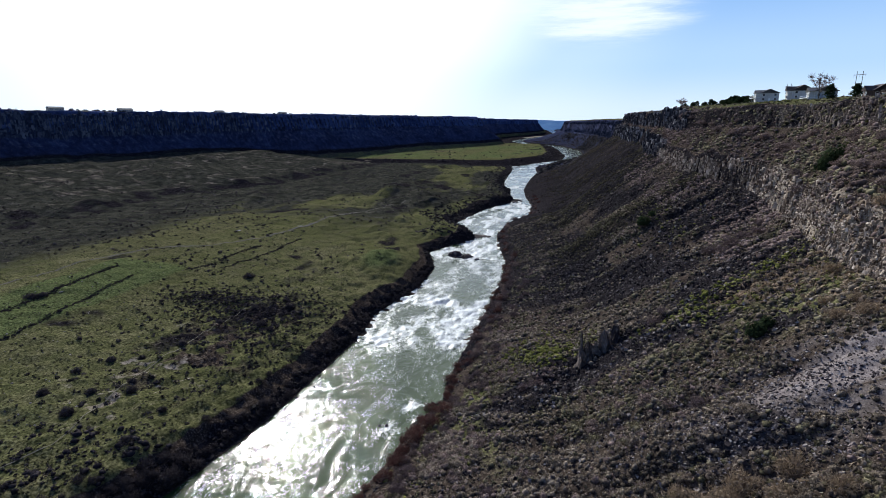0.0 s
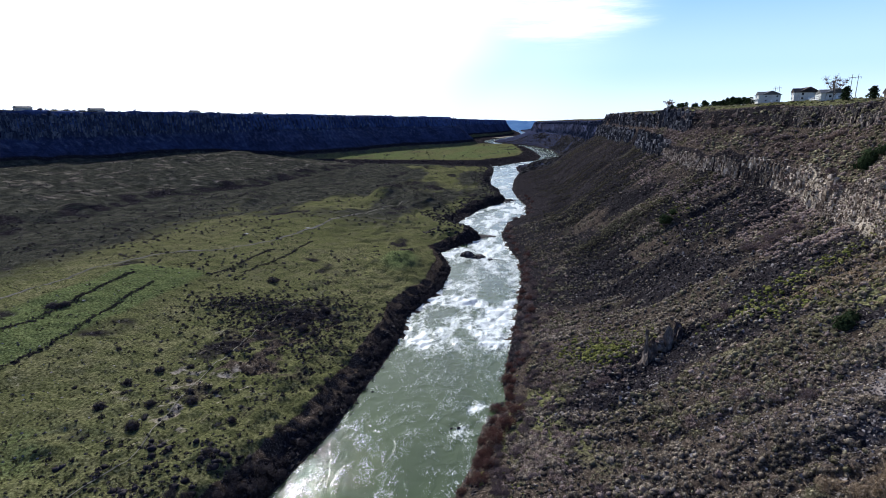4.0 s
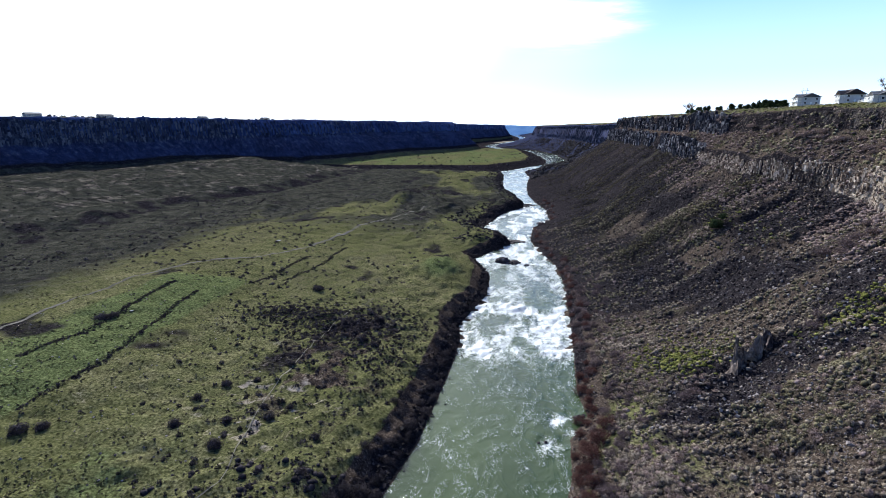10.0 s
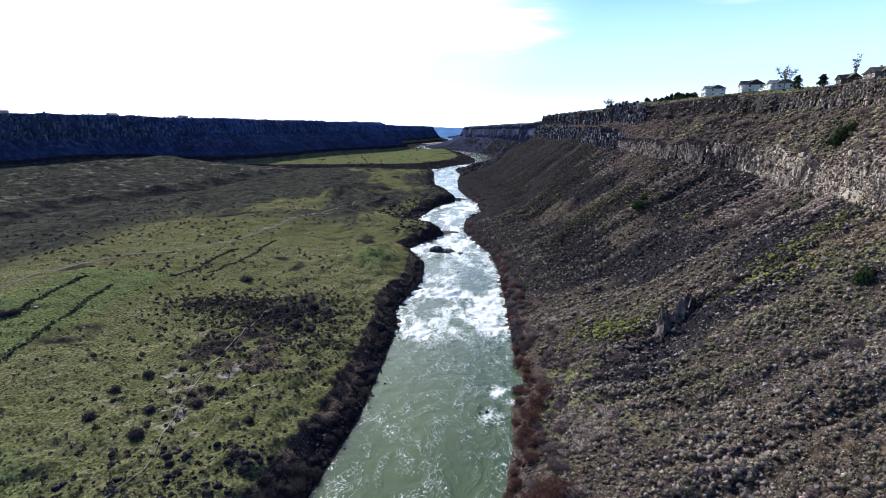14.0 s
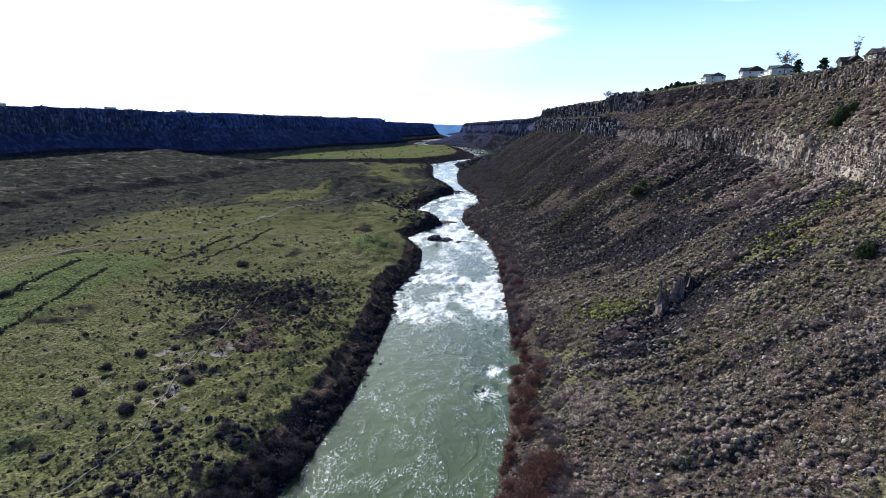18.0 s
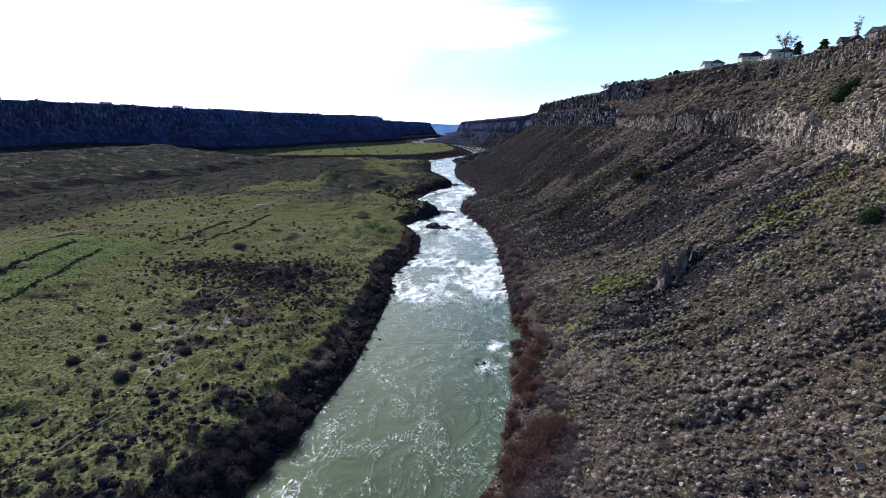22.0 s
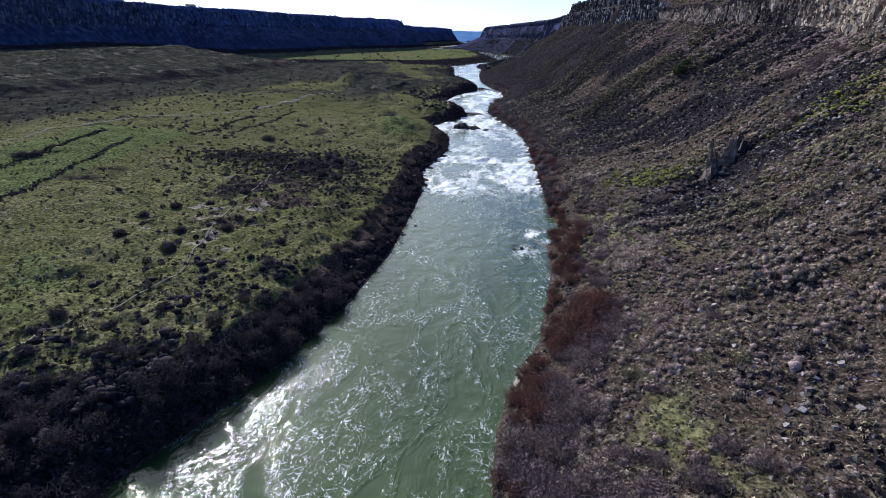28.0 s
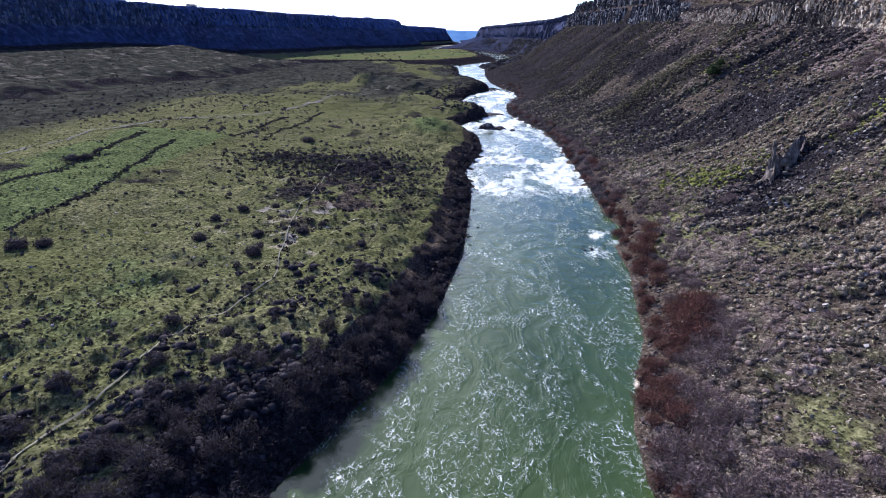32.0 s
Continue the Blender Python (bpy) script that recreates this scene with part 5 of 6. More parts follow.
    if deck:
        bm = bmesh.new()
        z = per if storeys > 1 else 0.3
        put_box(bm, -d / 2 - 3.2, -d / 2 - 0.07, -w / 2 + 0.5, w / 2 - 0.5, z - 0.25, z)
        rail_mat = M_POLE if wall_mat is M_WALL_BROWN else M_TRIM
        dk = part("deck", bm, rail_mat, ob, "wooden deck")
        bm = bmesh.new()
        put_box(bm, -d / 2 - 3.2, -d / 2 - 3.1, -w / 2 + 0.5, w / 2 - 0.5, z + 0.85, z + 0.97)
        part("rail", bm, rail_mat, dk)
        n = int(w / 1.6)
        for k in range(n + 1):
            y = -w / 2 + 0.55 + k * (w - 1.1) / n
            bm = bmesh.new()
            put_box(bm, -d / 2 - 3.19, -d / 2 - 3.11, y - 0.04, y + 0.04, (z if k % 3 else -0.8), z + 0.85)
            part("post", bm, rail_mat, dk)
    return ob


house(on_ground(180, 428, -6), 19, 11, 5.4, 2.6, M_WALL_WHITE, M_ROOF, "white two-storey house with a long deck on the rim", 2, True, 6.5)
house(on_ground(184, 382, -8), 15, 11, 5.0, 3.2, M_WALL_WHITE, M_ROOF_BROWN, "white two-storey gabled house with a dark roof", 2, False, 6.0)
house(on_ground(181, 345, -8), 18, 10, 3.4, 2.4, M_WALL_WHITE, M_ROOF, "low white house with a pale deck on the rim", 1, True, 6.0, chimney=True)
house(on_ground(178, 281, -4), 8.5, 7, 2.7, 2.7, M_WALL_BROWN, M_ROOF_BROWN, "brown gabled house with a dormer wing", 1, True, 4.0)
house(on_ground(181, 264, -4), 13, 9, 2.8, 2.9, M_WALL_BROWN, M_ROOF_BROWN, "large brown house with a steep shingle roof", 1, True, 7.0, chimney=True)
house(on_ground(206, 234, -2), 14, 9, 2.9, 1.6, M_WALL_TAN, M_ROOF_BROWN, "low tan bungalow on the rim", 1)
house(on_ground(196, 505, -8), 14, 9, 3.2, 2.2, M_WALL_WHITE, M_ROOF, "small white house behind rim conifers", 1)
house(on_ground(200, 560, -8), 13, 9, 3.2, 2.0, M_WALL_TAN, M_ROOF, "tan house among rim trees", 1)
for x, y, w in ((-668, 800, 22), (-560, 1130, 18), (-690, 690, 20), (-600, 960, 16)):
    house(on_ground(x - 14, y, 160), w, 10, 3.4, 2.2, M_WALL_TAN, M_ROOF, "low farmhouse on the far rim", 1)


def power_frame(m, h, label):
    """A two-pole transmission frame with a cross-arm and insulators."""
    ob = base("power_pole", m, label, "power pole", "power poles behind the rim")
    for y in (-2.3, 2.3):
        bm = bmesh.new()
        put_rod(bm, (0, y, -0.5), (0, y, h), 0.24, 0.15, 8)
        part("pole", bm, M_POLE, ob)
    bm = bmesh.new()
    put_box(bm, -0.12, 0.12, -4.6, 4.6, h - 2.3, h - 2.0)
    arm = part("cross_arm", bm, M_POLE, ob)
    for y in (-4.4, 0, 4.4):
        bm = bmesh.new()
        put_rod(bm, (0, y, h - 3.4), (0, y, h - 2.3), 0.1, 0.1, 6)
        part("insulator", bm, M_STEEL, arm, "grey insulator")
    return ob


power_frame(on_ground(226, 285, 20), 20, "two-pole wooden transmission frame")
power_frame(on_ground(232, 424, 20), 18, "two-pole wooden transmission frame")
power_frame(on_ground(238, 560, 20), 18, "two-pole wooden transmission frame")


# ---- rocks that stand alone ----
def crag(name, m, size, label, category, seed, mat=None, spikes=5, taper=0.75):
    """A rough outcrop: jagged slabs, each broken along flat faces."""
    ob = base(name, m, label, category)
    r = random.Random(seed)
    for k in range(spikes):
        bm = bmesh.new()
        bmesh.ops.create_cube(bm, size=2.0)
        bmesh.ops.subdivide_edges(bm, edges=bm.edges[:], cuts=4, use_grid_fill=True)
        sx, sy, sz = size[0] * r.uniform(0.2, 0.4), size[1] * r.uniform(0.3, 0.55), size[2] * (1.0 if k == 1 else r.uniform(0.4, 0.85))
        ox, oy, lean = size[0] * (k / max(spikes - 1, 1) - 0.5), size[1] * r.uniform(-0.3, 0.3), r.uniform(-0.15, 0.15)
        at = bm.verts.layers.float.new("tone")
        for v in bm.verts:
            c = v.co.copy()
            up = (c.z + 1) / 2
            shift = noise.noise_vector(c * 1.3 + Vector((seed, k * 3, 0))) * 0.42 + noise.noise_vector(c * 3.4 + Vector((k, seed, 0))) * 0.30
            p = Vector((c.x * (1.2 - taper * up), c.y * (1.2 - taper * 0.95 * up), c.z)) + shift
            v.co = (p.x * sx + ox + lean * up * size[2], p.y * sy + oy, max(p.z, -0.9) * sz * 0.55 + sz * 0.35)
            v[at] = min(1, max(0, 0.45 + 0.6 * noise.noise(v.co * 0.7)))
        part("rock", bm, mat or M_BASALT, ob)
    return ob


crag("rock_spire", on_ground(60, 182, 25, 1.0), (4.0, 4.4, 12.5), "jagged brown basalt spire on the talus", "rock", 3, M_SPIRE, 5, 1.02)
crag("rock_spire", on_ground(65.5, 185, 50, 0.8), (5.0, 3.8, 8.0), "broken basalt crag beside the spire", "rock", 8, M_SPIRE, 5, 0.95)
crag("rock_spire", on_ground(69.5, 187, 70, 0.6), (4.0, 2.6, 4.5), "low broken crag above the spire", "rock", 15, M_BASALT, 4)
crag("islet", pose(-24, 385, -0.3, 0, 0, -15), (11, 9, 4.2), "dark basalt islet in the rapids", "rock", 5, None, 5)
crag("islet", pose(-8, 380, -0.4, 0, 0, -12), (6, 3.0, 1.3), "low dark basalt bar in the rapids", "rock", 9, None, 5)
crag("river_rock", pose(-5, 158.6, -0.3), (2.2, 1.4, 0.7), "wet black rock in the white water", "rock", 12, None, 2)
crag("river_rock", pose(8.5, 176, -0.3, 0, 0, 40), (3.4, 2.2, 1.0), "wet black rocks off the bank", "rock", 14, None, 4)
crag("rock_shelf", pose(-37, 452, -0.4, 0, 0, 8), (30, 14, 2.6), "flat black basalt shelf at the river", "rock", 17, None, 6)
crag("rock_shelf", pose(-22, 662, -0.4, 0, 0, 30), (30, 16, 3.0), "flat black basalt shelf at the river", "rock", 19, None, 5)
crag("rock_shelf", pose(-9.6, 91, -0.3, 0, 0, 70), (4.5, 2.4, 1.0), "pale gravelly spit at the bank", "rock", 23, M_PALE, 3)


# ---- tracks across the shelf ----
def ribbon(name, points, width, mat, label, category):
    """A track draped a hand's width over the ground."""
    pts, out = [Vector(p) for p in points], []
    for a, b in zip(pts[:-1], pts[1:]):
        n = max(2, int((b - a).length / 1.5))
        out += [a.lerp(b, k / n) for k in range(n)]
    out.append(pts[-1])
    for _ in range(4):
        out = [out[0]] + [(out[k - 1] + 2 * out[k] + out[k + 1]) / 4 for k in range(1, len(out) - 1)] + [out[-1]]
    X, Y = np.empty((len(out), 4)), np.empty((len(out), 4))
    for k, p in enumerate(out):
        d = (out[min(k + 1, len(out) - 1)] - out[max(k - 1, 0)]).normalized()
        w = width * (0.8 + 0.4 * float(value_noise(k * 0.12, 0, 5)))
        wob = 0.8 * width * (float(value_noise(k * 0.05, 3, 6)) - 0.5)
        for j in range(4):
            s = (j / 3 - 0.5) * w + wob
            X[k, j], Y[k, j] = p.x - d.y * s, p.y + d.x * s
    Z = height(X.ravel(), Y.ravel()).reshape(X.shape) + 0.22
    return tagged(new(name, sheet_mesh(name, X, Y, Z, "tone", np.full(X.size, 0.5), mat)), label, category, kind="structure")


ribbon("dirt_road", [(-218, 120), (-221, 186), (-224, 217), (-221, 250), (-210, 285), (-176, 309), (-160, 344), (-149, 391), (-140, 470), (-118, 560)], 2.0, M_ROAD, "pale dirt road across the grassy shelf", "road")
ribbon("footpath", [(-106, 40), (-104, 61), (-101, 70), (-97, 91), (-92, 100), (-88, 116), (-91, 127), (-93, 140), (-97, 159), (-98, 189), (-96, 226), (-88, 262)], 0.34, M_PATH, "narrow pale footpath through the shrubs", "path")


def puddle(x, y, long, wide, turn):
    """A shallow pool of rain in a rut: a rounded uneven disc just over the ground."""
    bm, top = bmesh.new(), float(height(x, y)[0]) + 0.12
    ring = []
    for k in range(22):
        a = k * math.tau / 22
        r = 0.8 + 0.3 * math.sin(2 * a + x) + 0.12 * math.sin(5 * a + y)
        ring.append(bm.verts.new((long * r * math.cos(a), wide * r * math.sin(a), 0)))
    low = [bm.verts.new((v.co.x, v.co.y, -0.5)) for v in ring]
    bm.faces.new(ring)
    for k in range(22):
        bm.faces.new((ring[k - 1], low[k - 1], low[k], ring[k]))
    mesh = bpy.data.meshes.new("puddle")
    bm.to_mesh(mesh)
    bm.free()
    mesh.materials.append(M_POOL)
    ob = tagged(new("puddle", mesh), "shallow silvery puddle beside the dirt road", "puddle", "puddles on the shelf")
    ob.matrix_world = pose(x, y, top, 0, 0, turn)


for x, y, long, wide, turn in ((-184, 353, 2.8, 1.7, 20), (-154, 391, 2.6, 0.9, 60), (-184, 207, 2.4, 0.7, 85)):
    puddle(x, y, long, wide, turn)


# ---- what nobody could count ----
LEAF_NEAR = [leafy_form(30, 0.8, 0.30, s) for s in (1, 2, 3, 4)]
LEAF_FAR = [leafy_form(11, 0.8, 0.55, s) for s in (5, 6, 7)]
TUFT = [leafy_form(5, 0.9, 0.7, s) for s in (8, 9, 10)]
STONES = [stone_form(s) for s in range(8)]
BLOCKS = [block_form(s) for s in range(8)]


def sized(n, lo, hi):
    return lo + (hi - lo) * rng.uniform(0, 1, n) ** 2


BUSH = [mound_form(s, 0.85, 110, 0.115, 0.42, 1, 0.78) for s in (31, 32, 33, 34, 35)]
MOUND = [mound_form(s, 0.8, 30, 0.15, 0.34, 1, 0.9) for s in (21, 22, 23, 24, 25)]
MOUND_FAR = [mound_form(s, 0.85, 12, 0.2, 0.3, 1, 0.92) for s in (26, 27, 28, 29)]
bare = lambda x, y: np.clip(1.1 - 1.05 * talus_field(x, y), 0.04, 1)
clear = lambda x, y: np.clip((((x - 12) / 14) ** 2 + ((y - 64) / 16) ** 2) * 1.2 - 0.5, 0.03, 1)
off_gravel = lambda x, y: np.clip((((x - 103) / 21) ** 2 + ((y - 118) / 12) ** 2) - 0.25, 0.06, 1)
ridge = lambda x, y: np.clip(0.5 + 2.2 * (np.abs(fractal(y / 10.5 + x / 60, x / 75, 2, 45) - 0.5) * 2 - 0.2), 0.2, 1)
stripe = lambda x, y: np.clip((fractal(y / 26 + x / 110, x / 170, 3, 215) - 0.42) * 6, 0.04, 1)
inland = lambda x, y: np.clip((x - bank_right(y) - 12) / 10, 0, 1)


def hue_patch(n, q, lo, hi, seed):
    """Tones that drift over the slope, with a scatter from plant to plant."""
    drift = fractal(q[:, 0] / 24, q[:, 1] / 24, 3, seed)
    return np.clip(lo + (hi - lo) * (0.55 * drift + 0.45 * rng.uniform(0, 1, n)), 0, 1)


thick = lambda x, y: bare(x, y) * clear(x, y) * off_gravel(x, y) * ridge(x, y)
NEAR_BUSH = [mound_form(s, 0.85, 170, 0.10, 0.4, 1, 0.66) for s in (36, 37, 38, 39)]
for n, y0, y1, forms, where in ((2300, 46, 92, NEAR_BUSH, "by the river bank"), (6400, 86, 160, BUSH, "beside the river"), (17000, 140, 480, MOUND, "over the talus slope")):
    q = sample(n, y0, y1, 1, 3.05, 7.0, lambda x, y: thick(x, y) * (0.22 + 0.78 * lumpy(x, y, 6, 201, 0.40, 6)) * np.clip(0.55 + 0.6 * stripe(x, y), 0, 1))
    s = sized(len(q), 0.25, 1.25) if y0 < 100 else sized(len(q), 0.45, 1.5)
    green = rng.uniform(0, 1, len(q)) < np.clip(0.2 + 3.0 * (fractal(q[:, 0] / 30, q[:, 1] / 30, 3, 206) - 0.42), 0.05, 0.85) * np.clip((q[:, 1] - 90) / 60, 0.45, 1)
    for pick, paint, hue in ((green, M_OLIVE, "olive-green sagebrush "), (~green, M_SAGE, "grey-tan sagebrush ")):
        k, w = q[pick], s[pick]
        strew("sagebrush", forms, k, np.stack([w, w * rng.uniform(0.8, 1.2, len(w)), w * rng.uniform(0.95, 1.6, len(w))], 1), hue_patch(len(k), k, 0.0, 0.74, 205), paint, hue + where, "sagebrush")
for n, paint, seed in ((7000, M_SAGE, 241), (6000, M_OLIVE, 243)):
    p = sample(n, 50, 260, 1, 3.0, 7.0, lambda x, y: bare(x, y) * off_gravel(x, y) * (0.3 + lumpy(x, y, 5, seed, 0.45, 5)))
    strew("low_brush", TUFT, p, sized(len(p), 0.2, 0.7), hue_patch(len(p), p, 0.0, 0.9, seed + 1), paint, "low scrub and dry grass between the sagebrush", "brush")
p = sample(10000, 330, 1050, 1, 3.05, 7.0, lambda x, y: ridge(x, y) * stripe(x, y) * np.clip((x - bank_right(y) - 18) / 30, 0.03, 1))
strew("sagebrush", LEAF_FAR, p, sized(len(p), 0.6, 1.6), rng.uniform(0.0, 0.30, len(p)), M_OLIVE, "grey-green sagebrush on the far talus slope", "sagebrush")
def around(spots):
    """Places scattered about centres: x, y, spread in x, spread in y, count."""
    q = np.concatenate([np.stack([rng.normal(x, sx, n), rng.normal(y, sy, n)], 1) for x, y, sx, sy, n in spots])
    return np.column_stack([q, height(q[:, 0], q[:, 1])])


p = around(((46, 197, 8, 5, 640), (44, 212, 9, 8, 200), (33, 189, 7, 6, 90), (88, 179, 6, 2.5, 140), (102, 184, 7, 2.5, 130), (115, 187, 5, 3, 90), (99, 171, 6, 2.5, 100), (20, 132, 6, 8, 22),
            (12, 120, 4, 10, 30), (105, 300, 8, 20, 120), (118, 172, 6, 6, 60), (96, 330, 8, 14, 120)))
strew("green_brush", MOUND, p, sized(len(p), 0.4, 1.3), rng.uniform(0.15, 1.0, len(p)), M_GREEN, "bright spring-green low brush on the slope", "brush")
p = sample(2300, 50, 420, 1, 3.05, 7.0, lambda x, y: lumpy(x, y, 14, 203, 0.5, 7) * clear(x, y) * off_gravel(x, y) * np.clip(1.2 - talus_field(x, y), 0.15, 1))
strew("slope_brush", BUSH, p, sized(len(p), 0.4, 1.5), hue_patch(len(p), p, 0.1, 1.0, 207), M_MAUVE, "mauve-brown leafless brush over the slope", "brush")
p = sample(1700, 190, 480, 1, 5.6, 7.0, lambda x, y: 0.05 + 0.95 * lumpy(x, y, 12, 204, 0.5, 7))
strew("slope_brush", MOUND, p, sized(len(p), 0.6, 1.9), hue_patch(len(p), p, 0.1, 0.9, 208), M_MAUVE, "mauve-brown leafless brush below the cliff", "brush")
p = around(((114, 170, 8, 4, 320), (107, 176, 7, 3, 200), (120, 160, 4, 8, 200), (85, 93, 9, 4, 60), (70, 95, 10, 5, 60)))
strew("dry_grass", TUFT, p, sized(len(p), 0.5, 1.3), rng.uniform(0.2, 0.9, len(p)), M_STRAW, "orange-brown dry grass below the cliff", "grass")
p = around(((-90, 222, 25, 16, 1700), (-120, 230, 14, 6, 340), (-70, 190, 16, 14, 300), (-95, 160, 22, 24, 260), (-80, 120, 18, 30, 260), (-100, 70, 14, 16, 220)))
strew("scab_brush", LEAF_NEAR, p, sized(len(p), 0.35, 1.5), rng.uniform(0.0, 0.7, len(p)), M_DARK, "dark brush on a scab of bare rock", "brush")
p = sample(13000, 50, 340, 1, 2.9, 6.95, lambda x, y: np.clip(0.26 + talus_field(x, y), 0, 1) * clear(x, y) * inland(x, y) * off_gravel(x, y))
strew("talus_stones", STONES, p, sized(len(p), 0.35, 1.5), 0.95 * rng.uniform(0.0, 1.0, len(p)) ** 2.2, M_BASALT, "broken dark basalt stones on the talus slope", "stones", 0.8, True)
p = around(((92, 117, 9, 8, 1500), (86, 106, 9, 6, 1300), (77, 119, 9, 7, 1100), (69, 136, 9, 8, 900), (91, 97, 7, 4, 700), (104, 121, 6, 6, 600), (80, 143, 8, 8, 700), (62, 158, 8, 8, 500)))
strew("scree", STONES, p, sized(len(p), 0.22, 0.75), 0.22 + 0.78 * rng.uniform(0.0, 1.0, len(p)) ** 1.2, M_BASALT, "loose grey scree below the cliff", "stones", 0.9, True)
p = sample(9000, 250, 900, 1, 2.9, 6.95, lambda x, y: 0.10 + talus_field(x, y))
strew("talus_stones", STONES, p, sized(len(p), 0.5, 1.7), 0.5 * rng.uniform(0.0, 1.0, len(p)) ** 2.0, M_BASALT, "broken dark basalt blocks on the far talus", "stones", 0.8, True)
p = sample(2200, 60, 480, 1, 8.1, 10.0, lambda x, y: 0.2 + lumpy(x, y, 12, 231, 0.42, 5))
strew("bench_brush", MOUND, p, sized(len(p), 0.5, 2.0), hue_patch(len(p), p, 0.0, 0.75, 209), M_MAUVE, "mauve-brown leafless brush on the cliff bench", "brush")
p = sample(4000, 60, 480, 1, 8.2, 10.9, lambda x, y: 1.1 - lumpy(x, y, 12, 231, 0.42, 5))
strew("bench_sage", MOUND_FAR, p, sized(len(p), 0.55, 1.8), hue_patch(len(p), p, 0.0, 0.9, 211), M_OLIVE, "dark sagebrush on the cliff bench", "sagebrush")
p = sample(2800, 80, 900, 1, 10.6, 13.3)
strew("rim_sage", MOUND_FAR, p, sized(len(p), 0.35, 1.2), rng.uniform(0.0, 0.7, len(p)), M_OLIVE, "sagebrush and grass on the rim's shoulder", "sagebrush")
p = sample(1000, 80, 450, 1, 9.2, 12.8, lambda x, y: lumpy(x, y, 16, 233, 0.5, 6))
strew("bench_green", MOUND_FAR, p, sized(len(p), 0.4, 1.2), rng.uniform(0.0, 0.6, len(p)), M_GREEN, "green brush between the rim cliffs", "brush")
p = sample(1200, 420, 1100, 1, 8.0, 12)
strew("ledge_brush", LEAF_FAR, p, sized(len(p), 0.8, 2.2), rng.uniform(0.0, 0.6, len(p)), M_MAUVE, "brown brush on the far cliff ledges", "brush")
p = sample(24000, 50, 420, -1, -7.6, -3.2, lambda x, y: 0.35 + 0.65 * lumpy(x, y, 12, 211, 0.4, 4))
strew("grass_tufts", TUFT, p, sized(len(p), 0.18, 0.6), rng.uniform(0.0, 0.45, len(p)), M_OLIVE, "small dark tufts in the shelf's grass", "grass")
p = sample(9000, 40, 112, -1, -6.0, -3.6, lambda x, y: 0.3 + 0.7 * lumpy(x, y, 9, 213, 0.4, 4))
strew("grass_tufts", TUFT, p, sized(len(p), 0.16, 0.5), rng.uniform(0.0, 0.3, len(p)), M_OLIVE, "dense dark grass tufts near the bank", "grass")
p = sample(3600, 55, 330, -1, -6.2, -3.4, lambda x, y: 0.06 + 1.3 * np.exp(-(((x + 86) / 28) ** 2 + ((y - 222) / 22) ** 2)) + 0.25 * np.clip((bank_left(y) - 24 - x) / -14 + 1, 0, 1))
strew("dark_brush", LEAF_NEAR, p, sized(len(p), 0.3, 1.0), rng.uniform(0.0, 0.8, len(p)), M_DARK, "low dark brush behind the bank", "brush")
p = sample(7000, 260, 1100, -1, -11.0, -4.3, lambda x, y: 0.2 + 0.8 * lumpy(x, y, 40, 221, 0.42, 5))
strew("shelf_brush", LEAF_FAR, p, sized(len(p), 0.4, 1.7), rng.uniform(0.0, 0.7, len(p)), M_DARK, "scattered dark brush over the far shelf", "brush")
p = sample(2600, 50, 420, -1, -2.3, -1.02)
strew("bank_stones", STONES, p, sized(len(p), 0.4, 1.7), rng.uniform(0.0, 0.6, len(p)) ** 2, M_BASALT, "black basalt boulders along the left bank", "stones", 0.8, True)
p = sample(1600, 420, 1150, -1, -4.2, -1.05)
strew("bank_stones", STONES, p, sized(len(p), 1.0, 3.2), rng.uniform(0.0, 0.45, len(p)), M_BASALT, "black basalt boulders on the far left bank", "stones", 0.8, True)
p = sample(1500, 50, 420, 1, 1.05, 3.0)
strew("bank_stones", STONES, p, sized(len(p), 0.3, 1.2), rng.uniform(0.0, 0.7, len(p)), M_BASALT, "dark stones along the right bank", "stones", 0.8, True)
p = sample(1500, 50, 260, -1, -6.4, -4.3)
strew("shelf_stones", STONES, p, sized(len(p), 0.25, 0.9), rng.uniform(0.3, 1.0, len(p)), M_BASALT, "weathered stones lying in the grass", "stones", 0.8, True)


p = around(((12, 64, 9, 9, 900), (14, 57, 8, 5, 300)))
strew("grass_tufts", TUFT, p, sized(len(p), 0.12, 0.45), rng.uniform(0.0, 0.4, len(p)), M_OLIVE, "olive grass tufts on the right bank", "grass")


def scarp_shade_rows():
    """Slight brush on the small scarps and field edges, thickened to stand in for their shade."""
    out = []
    for a, b, n in (((-191, 157), (-189, 250), 700), ((-165, 131), (-171, 240), 700), ((-158, 261), (-145, 325), 420), ((-143, 272), (-132, 357), 460), ((-191, 195), (-186, 216), 60)):
        u = rng.uniform(0, 1, n)
        out.append(np.stack([a[0] + (b[0] - a[0]) * u + rng.normal(size=n) * 0.8 + 3 * np.sin(u * 5), a[1] + (b[1] - a[1]) * u], 1))
    q = np.concatenate(out)
    return np.column_stack([q, height(q[:, 0], q[:, 1])])


p = scarp_shade_rows()
strew("scarp_shade_brush", LEAF_NEAR, p, sized(len(p), 0.25, 0.8), rng.uniform(0.0, 0.6, len(p)), M_DARK, "dark brush rows standing in for shaded scarp edges", "brush")


def on_face(k0, k1, y0, y1, count):
    rows, cols = np.nonzero((SK >= k0) & (SK <= k1) & (SY >= y0) & (SY <= y1))
    w = 1.0 / SY[rows, 0]
    s = rng.choice(len(rows), count, p=w / w.sum())
    r, c = rows[s], cols[s]
    return np.stack([SX[r, c], SY[r, c] + rng.uniform(-0.7, 0.7, count), SZ[r, c]], 1)


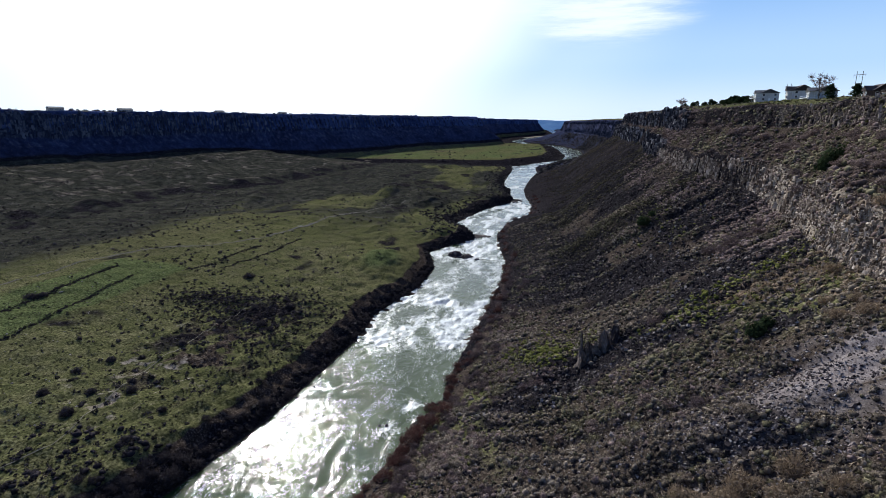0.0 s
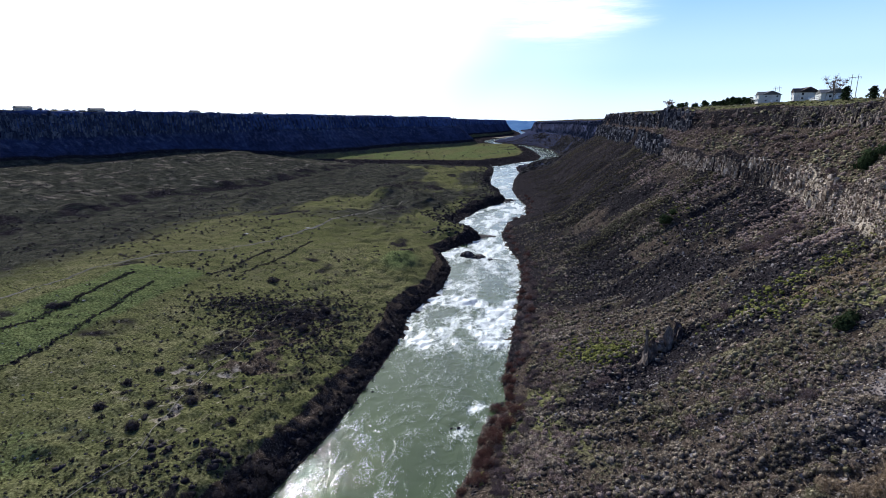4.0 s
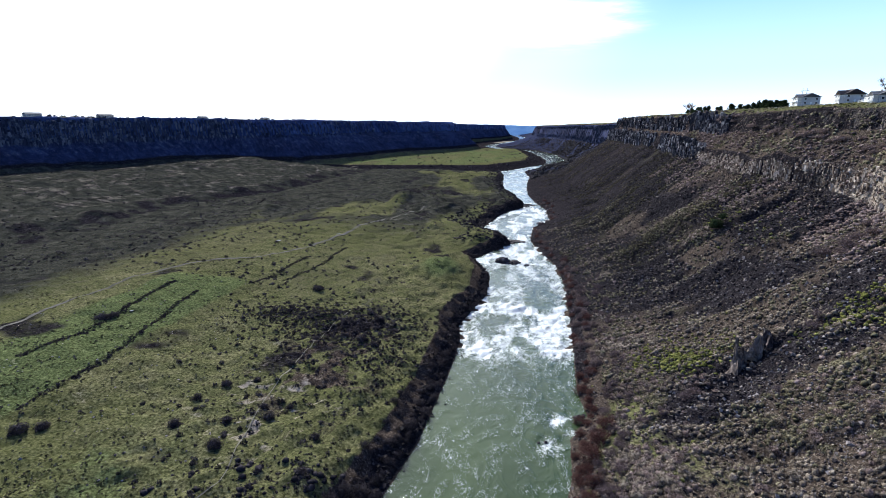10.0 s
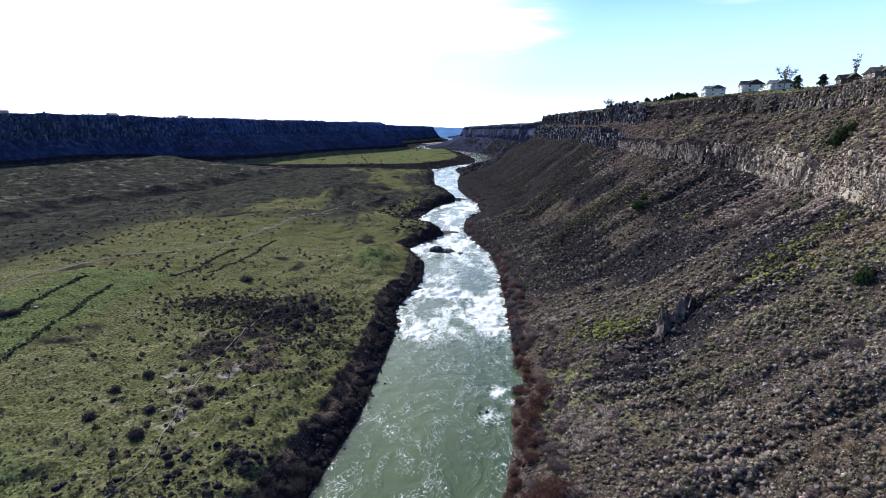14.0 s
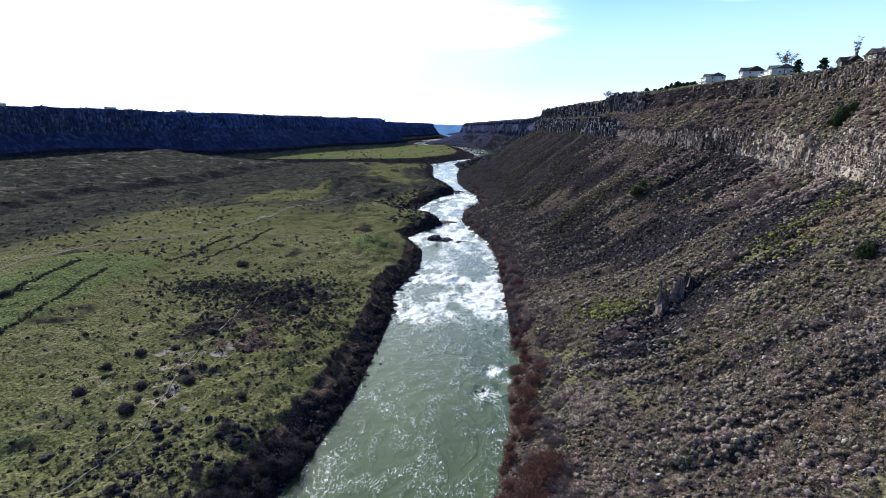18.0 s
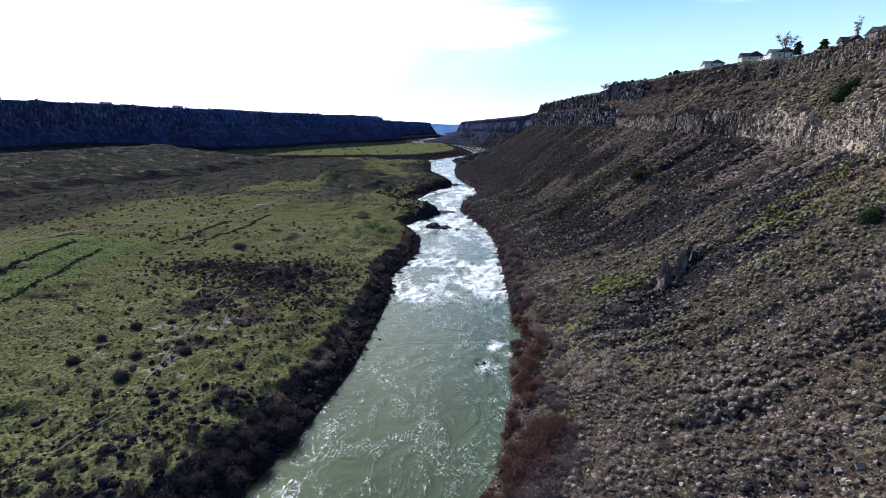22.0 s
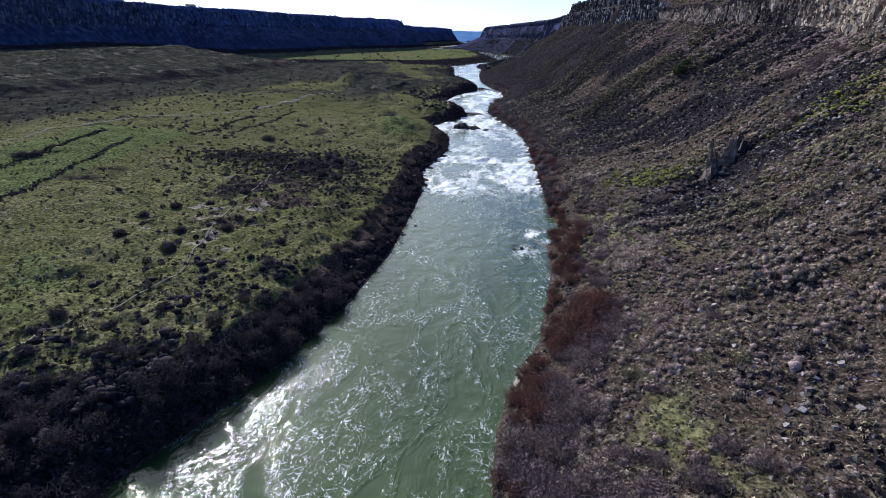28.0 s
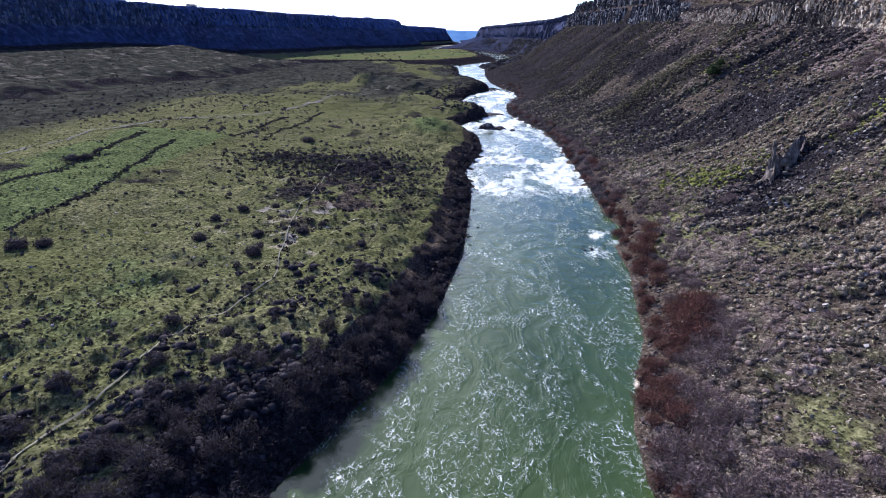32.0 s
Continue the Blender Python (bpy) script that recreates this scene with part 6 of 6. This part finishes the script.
def blocks(n, lo, hi, tall=(1.0, 2.6)):
    """Upright columnar blocks: deep, wide and tall."""
    s = sized(n, lo, hi)
    return np.stack([s * 1.1, s * rng.uniform(0.6, 1.2, n), s * rng.uniform(*tall, n)], 1)


def patchy(p, seed, size=17, low=0.42):
    """Keeps the bare stretches of a cliff and leaves the brushy ones."""
    return p[rng.uniform(0, 1, len(p)) < lumpy(p[:, 1] + p[:, 2] * 0.5, p[:, 2] * 1.6, size, seed, low, 6)]


p = patchy(on_face(6.95, 8.15, 90, 330, 24000), 301, 16, 0.24)
p = p[rng.uniform(0, 1, len(p)) < np.clip((345 - p[:, 1]) / 130, 0, 1)]
strew("cliff_blocks", STONES + BLOCKS[:3], p, blocks(len(p), 0.18, 0.95, (0.8, 2.6)), rng.uniform(0.0, 1.0, len(p)) ** 1.7, M_PALE, "pale fractured basalt of the lower cliff", "cliff", 0.4, True)
p = patchy(on_face(6.95, 8.2, 230, 345, 2200), 302, 16, 0.46)
strew("cliff_blocks", BLOCKS + STONES[:4], p, blocks(len(p), 0.3, 1.6), rng.uniform(0.0, 1.0, len(p)) ** 1.9, M_PALE, "grey columnar basalt of the lower cliff", "cliff", 0.15, True)
p = patchy(on_face(6.95, 7.7, 320, 470, 5200), 304, 18, 0.3)
strew("cliff_blocks", BLOCKS + STONES[:4], p, blocks(len(p), 0.25, 1.1, (1.0, 3.4)), rng.uniform(0.0, 1.0, len(p)) ** 1.8, M_PALE, "grey-brown columnar band of the lower cliff", "cliff", 0.15, True)
for y0, y1, n, lo, hi in ((440, 600, 5200, 0.4, 1.6), (580, 1050, 6000, 0.7, 2.3)):
    p = patchy(on_face(7.0, 8.2, y0, y1, n), 303, 30, 0.22)
    strew("cliff_blocks", BLOCKS, p, blocks(len(p), lo, hi, (1.2, 4.5)), rng.uniform(0.0, 1.0, len(p)) ** 1.8, M_VARNISH, "grey columnar basalt of the far cliff", "cliff", 0.12, True)
p = patchy(on_face(9.9, 11.0, 90, 450, 6500), 305, 26, 0.5)
strew("cliff_blocks", BLOCKS + STONES[:4], p, blocks(len(p), 0.25, 0.95, (1.2, 4.2)), rng.uniform(0.0, 0.8, len(p)) ** 1.5, M_CRAG, "brown columnar basalt of the upper rim cliff", "cliff", 0.12, True)
p = patchy(on_face(8.5, 9.3, 90, 420, 2600), 306, 14, 0.58)
strew("cliff_blocks", STONES + BLOCKS[:2], p, blocks(len(p), 0.25, 0.9), rng.uniform(0.0, 0.8, len(p)), M_CRAG, "broken pale ledges between the cliffs", "cliff", 0.2, True)
p = patchy(on_face(9.8, 11.05, 430, 1050, 8000), 307, 30, 0.3)
strew("cliff_blocks", BLOCKS, p, blocks(len(p), 0.6, 2.4, (1.4, 4.5)), rng.uniform(0.0, 0.95, len(p)) ** 2.2, M_VARNISH, "dark columnar basalt under the far rim", "cliff", 0.12, True)
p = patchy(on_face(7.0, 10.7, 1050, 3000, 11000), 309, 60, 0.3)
strew("cliff_blocks", BLOCKS, p, blocks(len(p), 0.9, 2.8, (1.5, 5.0)), rng.uniform(0.0, 0.7, len(p)) ** 1.4, M_HAZE_ROCK, "basalt cliffs down the canyon, blue haze in their colour", "cliff", 0.12, True)
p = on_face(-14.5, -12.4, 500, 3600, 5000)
strew("far_wall_blocks", BLOCKS, p, blocks(len(p), 1.2, 4.0, (1.2, 4.0)), rng.uniform(0.1, 0.85, len(p)), M_HAZE_ROCK, "shaded basalt of the far canyon wall, blue haze in its colour", "cliff", 0.15, True)
q = np.stack([rng.uniform(-420, 50, 2600), rng.uniform(1110, 2000, 2600)], 1)
q = q[(q[:, 0] < bank_left(q[:, 1]) - 1) & (q[:, 0] > wall_x(q[:, 1]))]
inner = terrace_depth(q[:, 0], q[:, 1])
q = q[(inner > 1) & (rng.uniform(0, 1, len(q)) < np.where(inner < 50, 1.0, 0.08))]
p = np.column_stack([q, height(q[:, 0], q[:, 1])])
strew("terrace_brush", LEAF_FAR, p, sized(len(p), 1.2, 4.0), rng.uniform(0.0, 0.7, len(p)), M_DARK, "dark brush and trees along the terrace bank", "brush")
p = on_face(7.4, 11.6, 90, 520, 2200)
strew("cliff_brush", MOUND_FAR, p, sized(len(p), 0.5, 1.6), rng.uniform(0.0, 0.8, len(p)), M_MAUVE, "brown brush rooted on the cliff ledges", "brush")
p = on_face(7.4, 11.6, 90, 520, 1300)
strew("cliff_sage", MOUND_FAR, p, sized(len(p), 0.4, 1.3), rng.uniform(0.0, 0.6, len(p)), M_SAGE, "sagebrush rooted on the cliff ledges", "sagebrush")
yy = rng.uniform(500, 1700, 500)
xx = rim_x(yy) - rng.uniform(4, 60, 500)
p = np.stack([xx, yy, height(xx, yy)], 1)
strew("rim_brush", LEAF_FAR, p, sized(len(p), 0.8, 4.5), rng.uniform(0.0, 0.7, len(p)), M_DARK, "dark shrubs and trees along the far rim", "brush")

# the boulders nearest to the flight, each a piece of the slope
stone_meshes = []
for k in range(6):
    v = stone_form(40 + k)
    mesh = tri_mesh("stone", v, CUBE_TRIS, np.full(8, 0.25 + 0.1 * k), M_BASALT)
    stone_meshes.append(mesh)
q = sample(260, 70, 135, 1, 3.6, 6.2, lambda x, y: clear(x, y) * inland(x, y) * (0.2 + talus_field(x, y)))
for k in range(len(q)):
    ob = new("stone", stone_meshes[k % 6])
    s = random.uniform(0.4, 1.15)
    ob.matrix_world = Matrix.Translation(Vector(q[k])) @ Euler((random.uniform(-0.6, 0.6), random.uniform(-0.6, 0.6), random.uniform(0, 6.28))).to_matrix().to_4x4() @ Matrix.Scale(s, 4)
    ob.parent = ground


# ---- large brush above the willows, and the far talus ----
for n, paint, hue in ((5200, M_MAUVE, "mauve-grey rounded bushes above the bank's willows"), (3600, M_SAGE, "large pale sagebrush above the bank's willows")):
    p = sample(n, 46, 230, 1, 2.9, 4.3, lambda x, y: clear(x, y) * np.clip((x - bank_right(y) - 9) / 5, 0, 1) * np.clip((bank_right(y) + 44 - x) / 20, 0, 1) * np.clip(0.02 + 0.5 * lumpy(x, y, 11, 245, 0.5, 6), 0, 1) * np.clip(((x - 46) / 16) ** 2 + ((y - 199) / 14) ** 2 - 0.4, 0, 1))[:520]
    w = sized(len(p), 0.9, 2.3)
    strew("bank_brush", NEAR_BUSH, p, np.stack([w, w, w * 0.85], 1), hue_patch(len(p), p, 0.05, 0.75, 246), paint, hue, "brush")
p = sample(5200, 960, 2300, 1, 2.6, 6.9, lambda x, y: 0.15 + 0.85 * lumpy(x + y / 3, y / 2.5, 40, 247, 0.45, 5))
strew("far_talus", STONES, p, sized(len(p), 2.0, 6.5), rng.uniform(0.0, 0.25, len(p)), M_BASALT, "dark fallen rock below the far cliff", "stones", 0.8, True)
p = sample(2600, 46, 125, -1, -4.6, -2.4, lambda x, y: np.clip(1.0 - (bank_left(y) - 12 - x) / 42, 0, 1) * (0.05 + 0.5 * lumpy(x, y, 8, 251, 0.46, 6)))[:620]
strew("dark_brush", MOUND, p, sized(len(p), 0.5, 1.8), rng.uniform(0.0, 0.6, len(p)), M_DARK, "dark leafless brush thinning out behind the left bank", "brush")
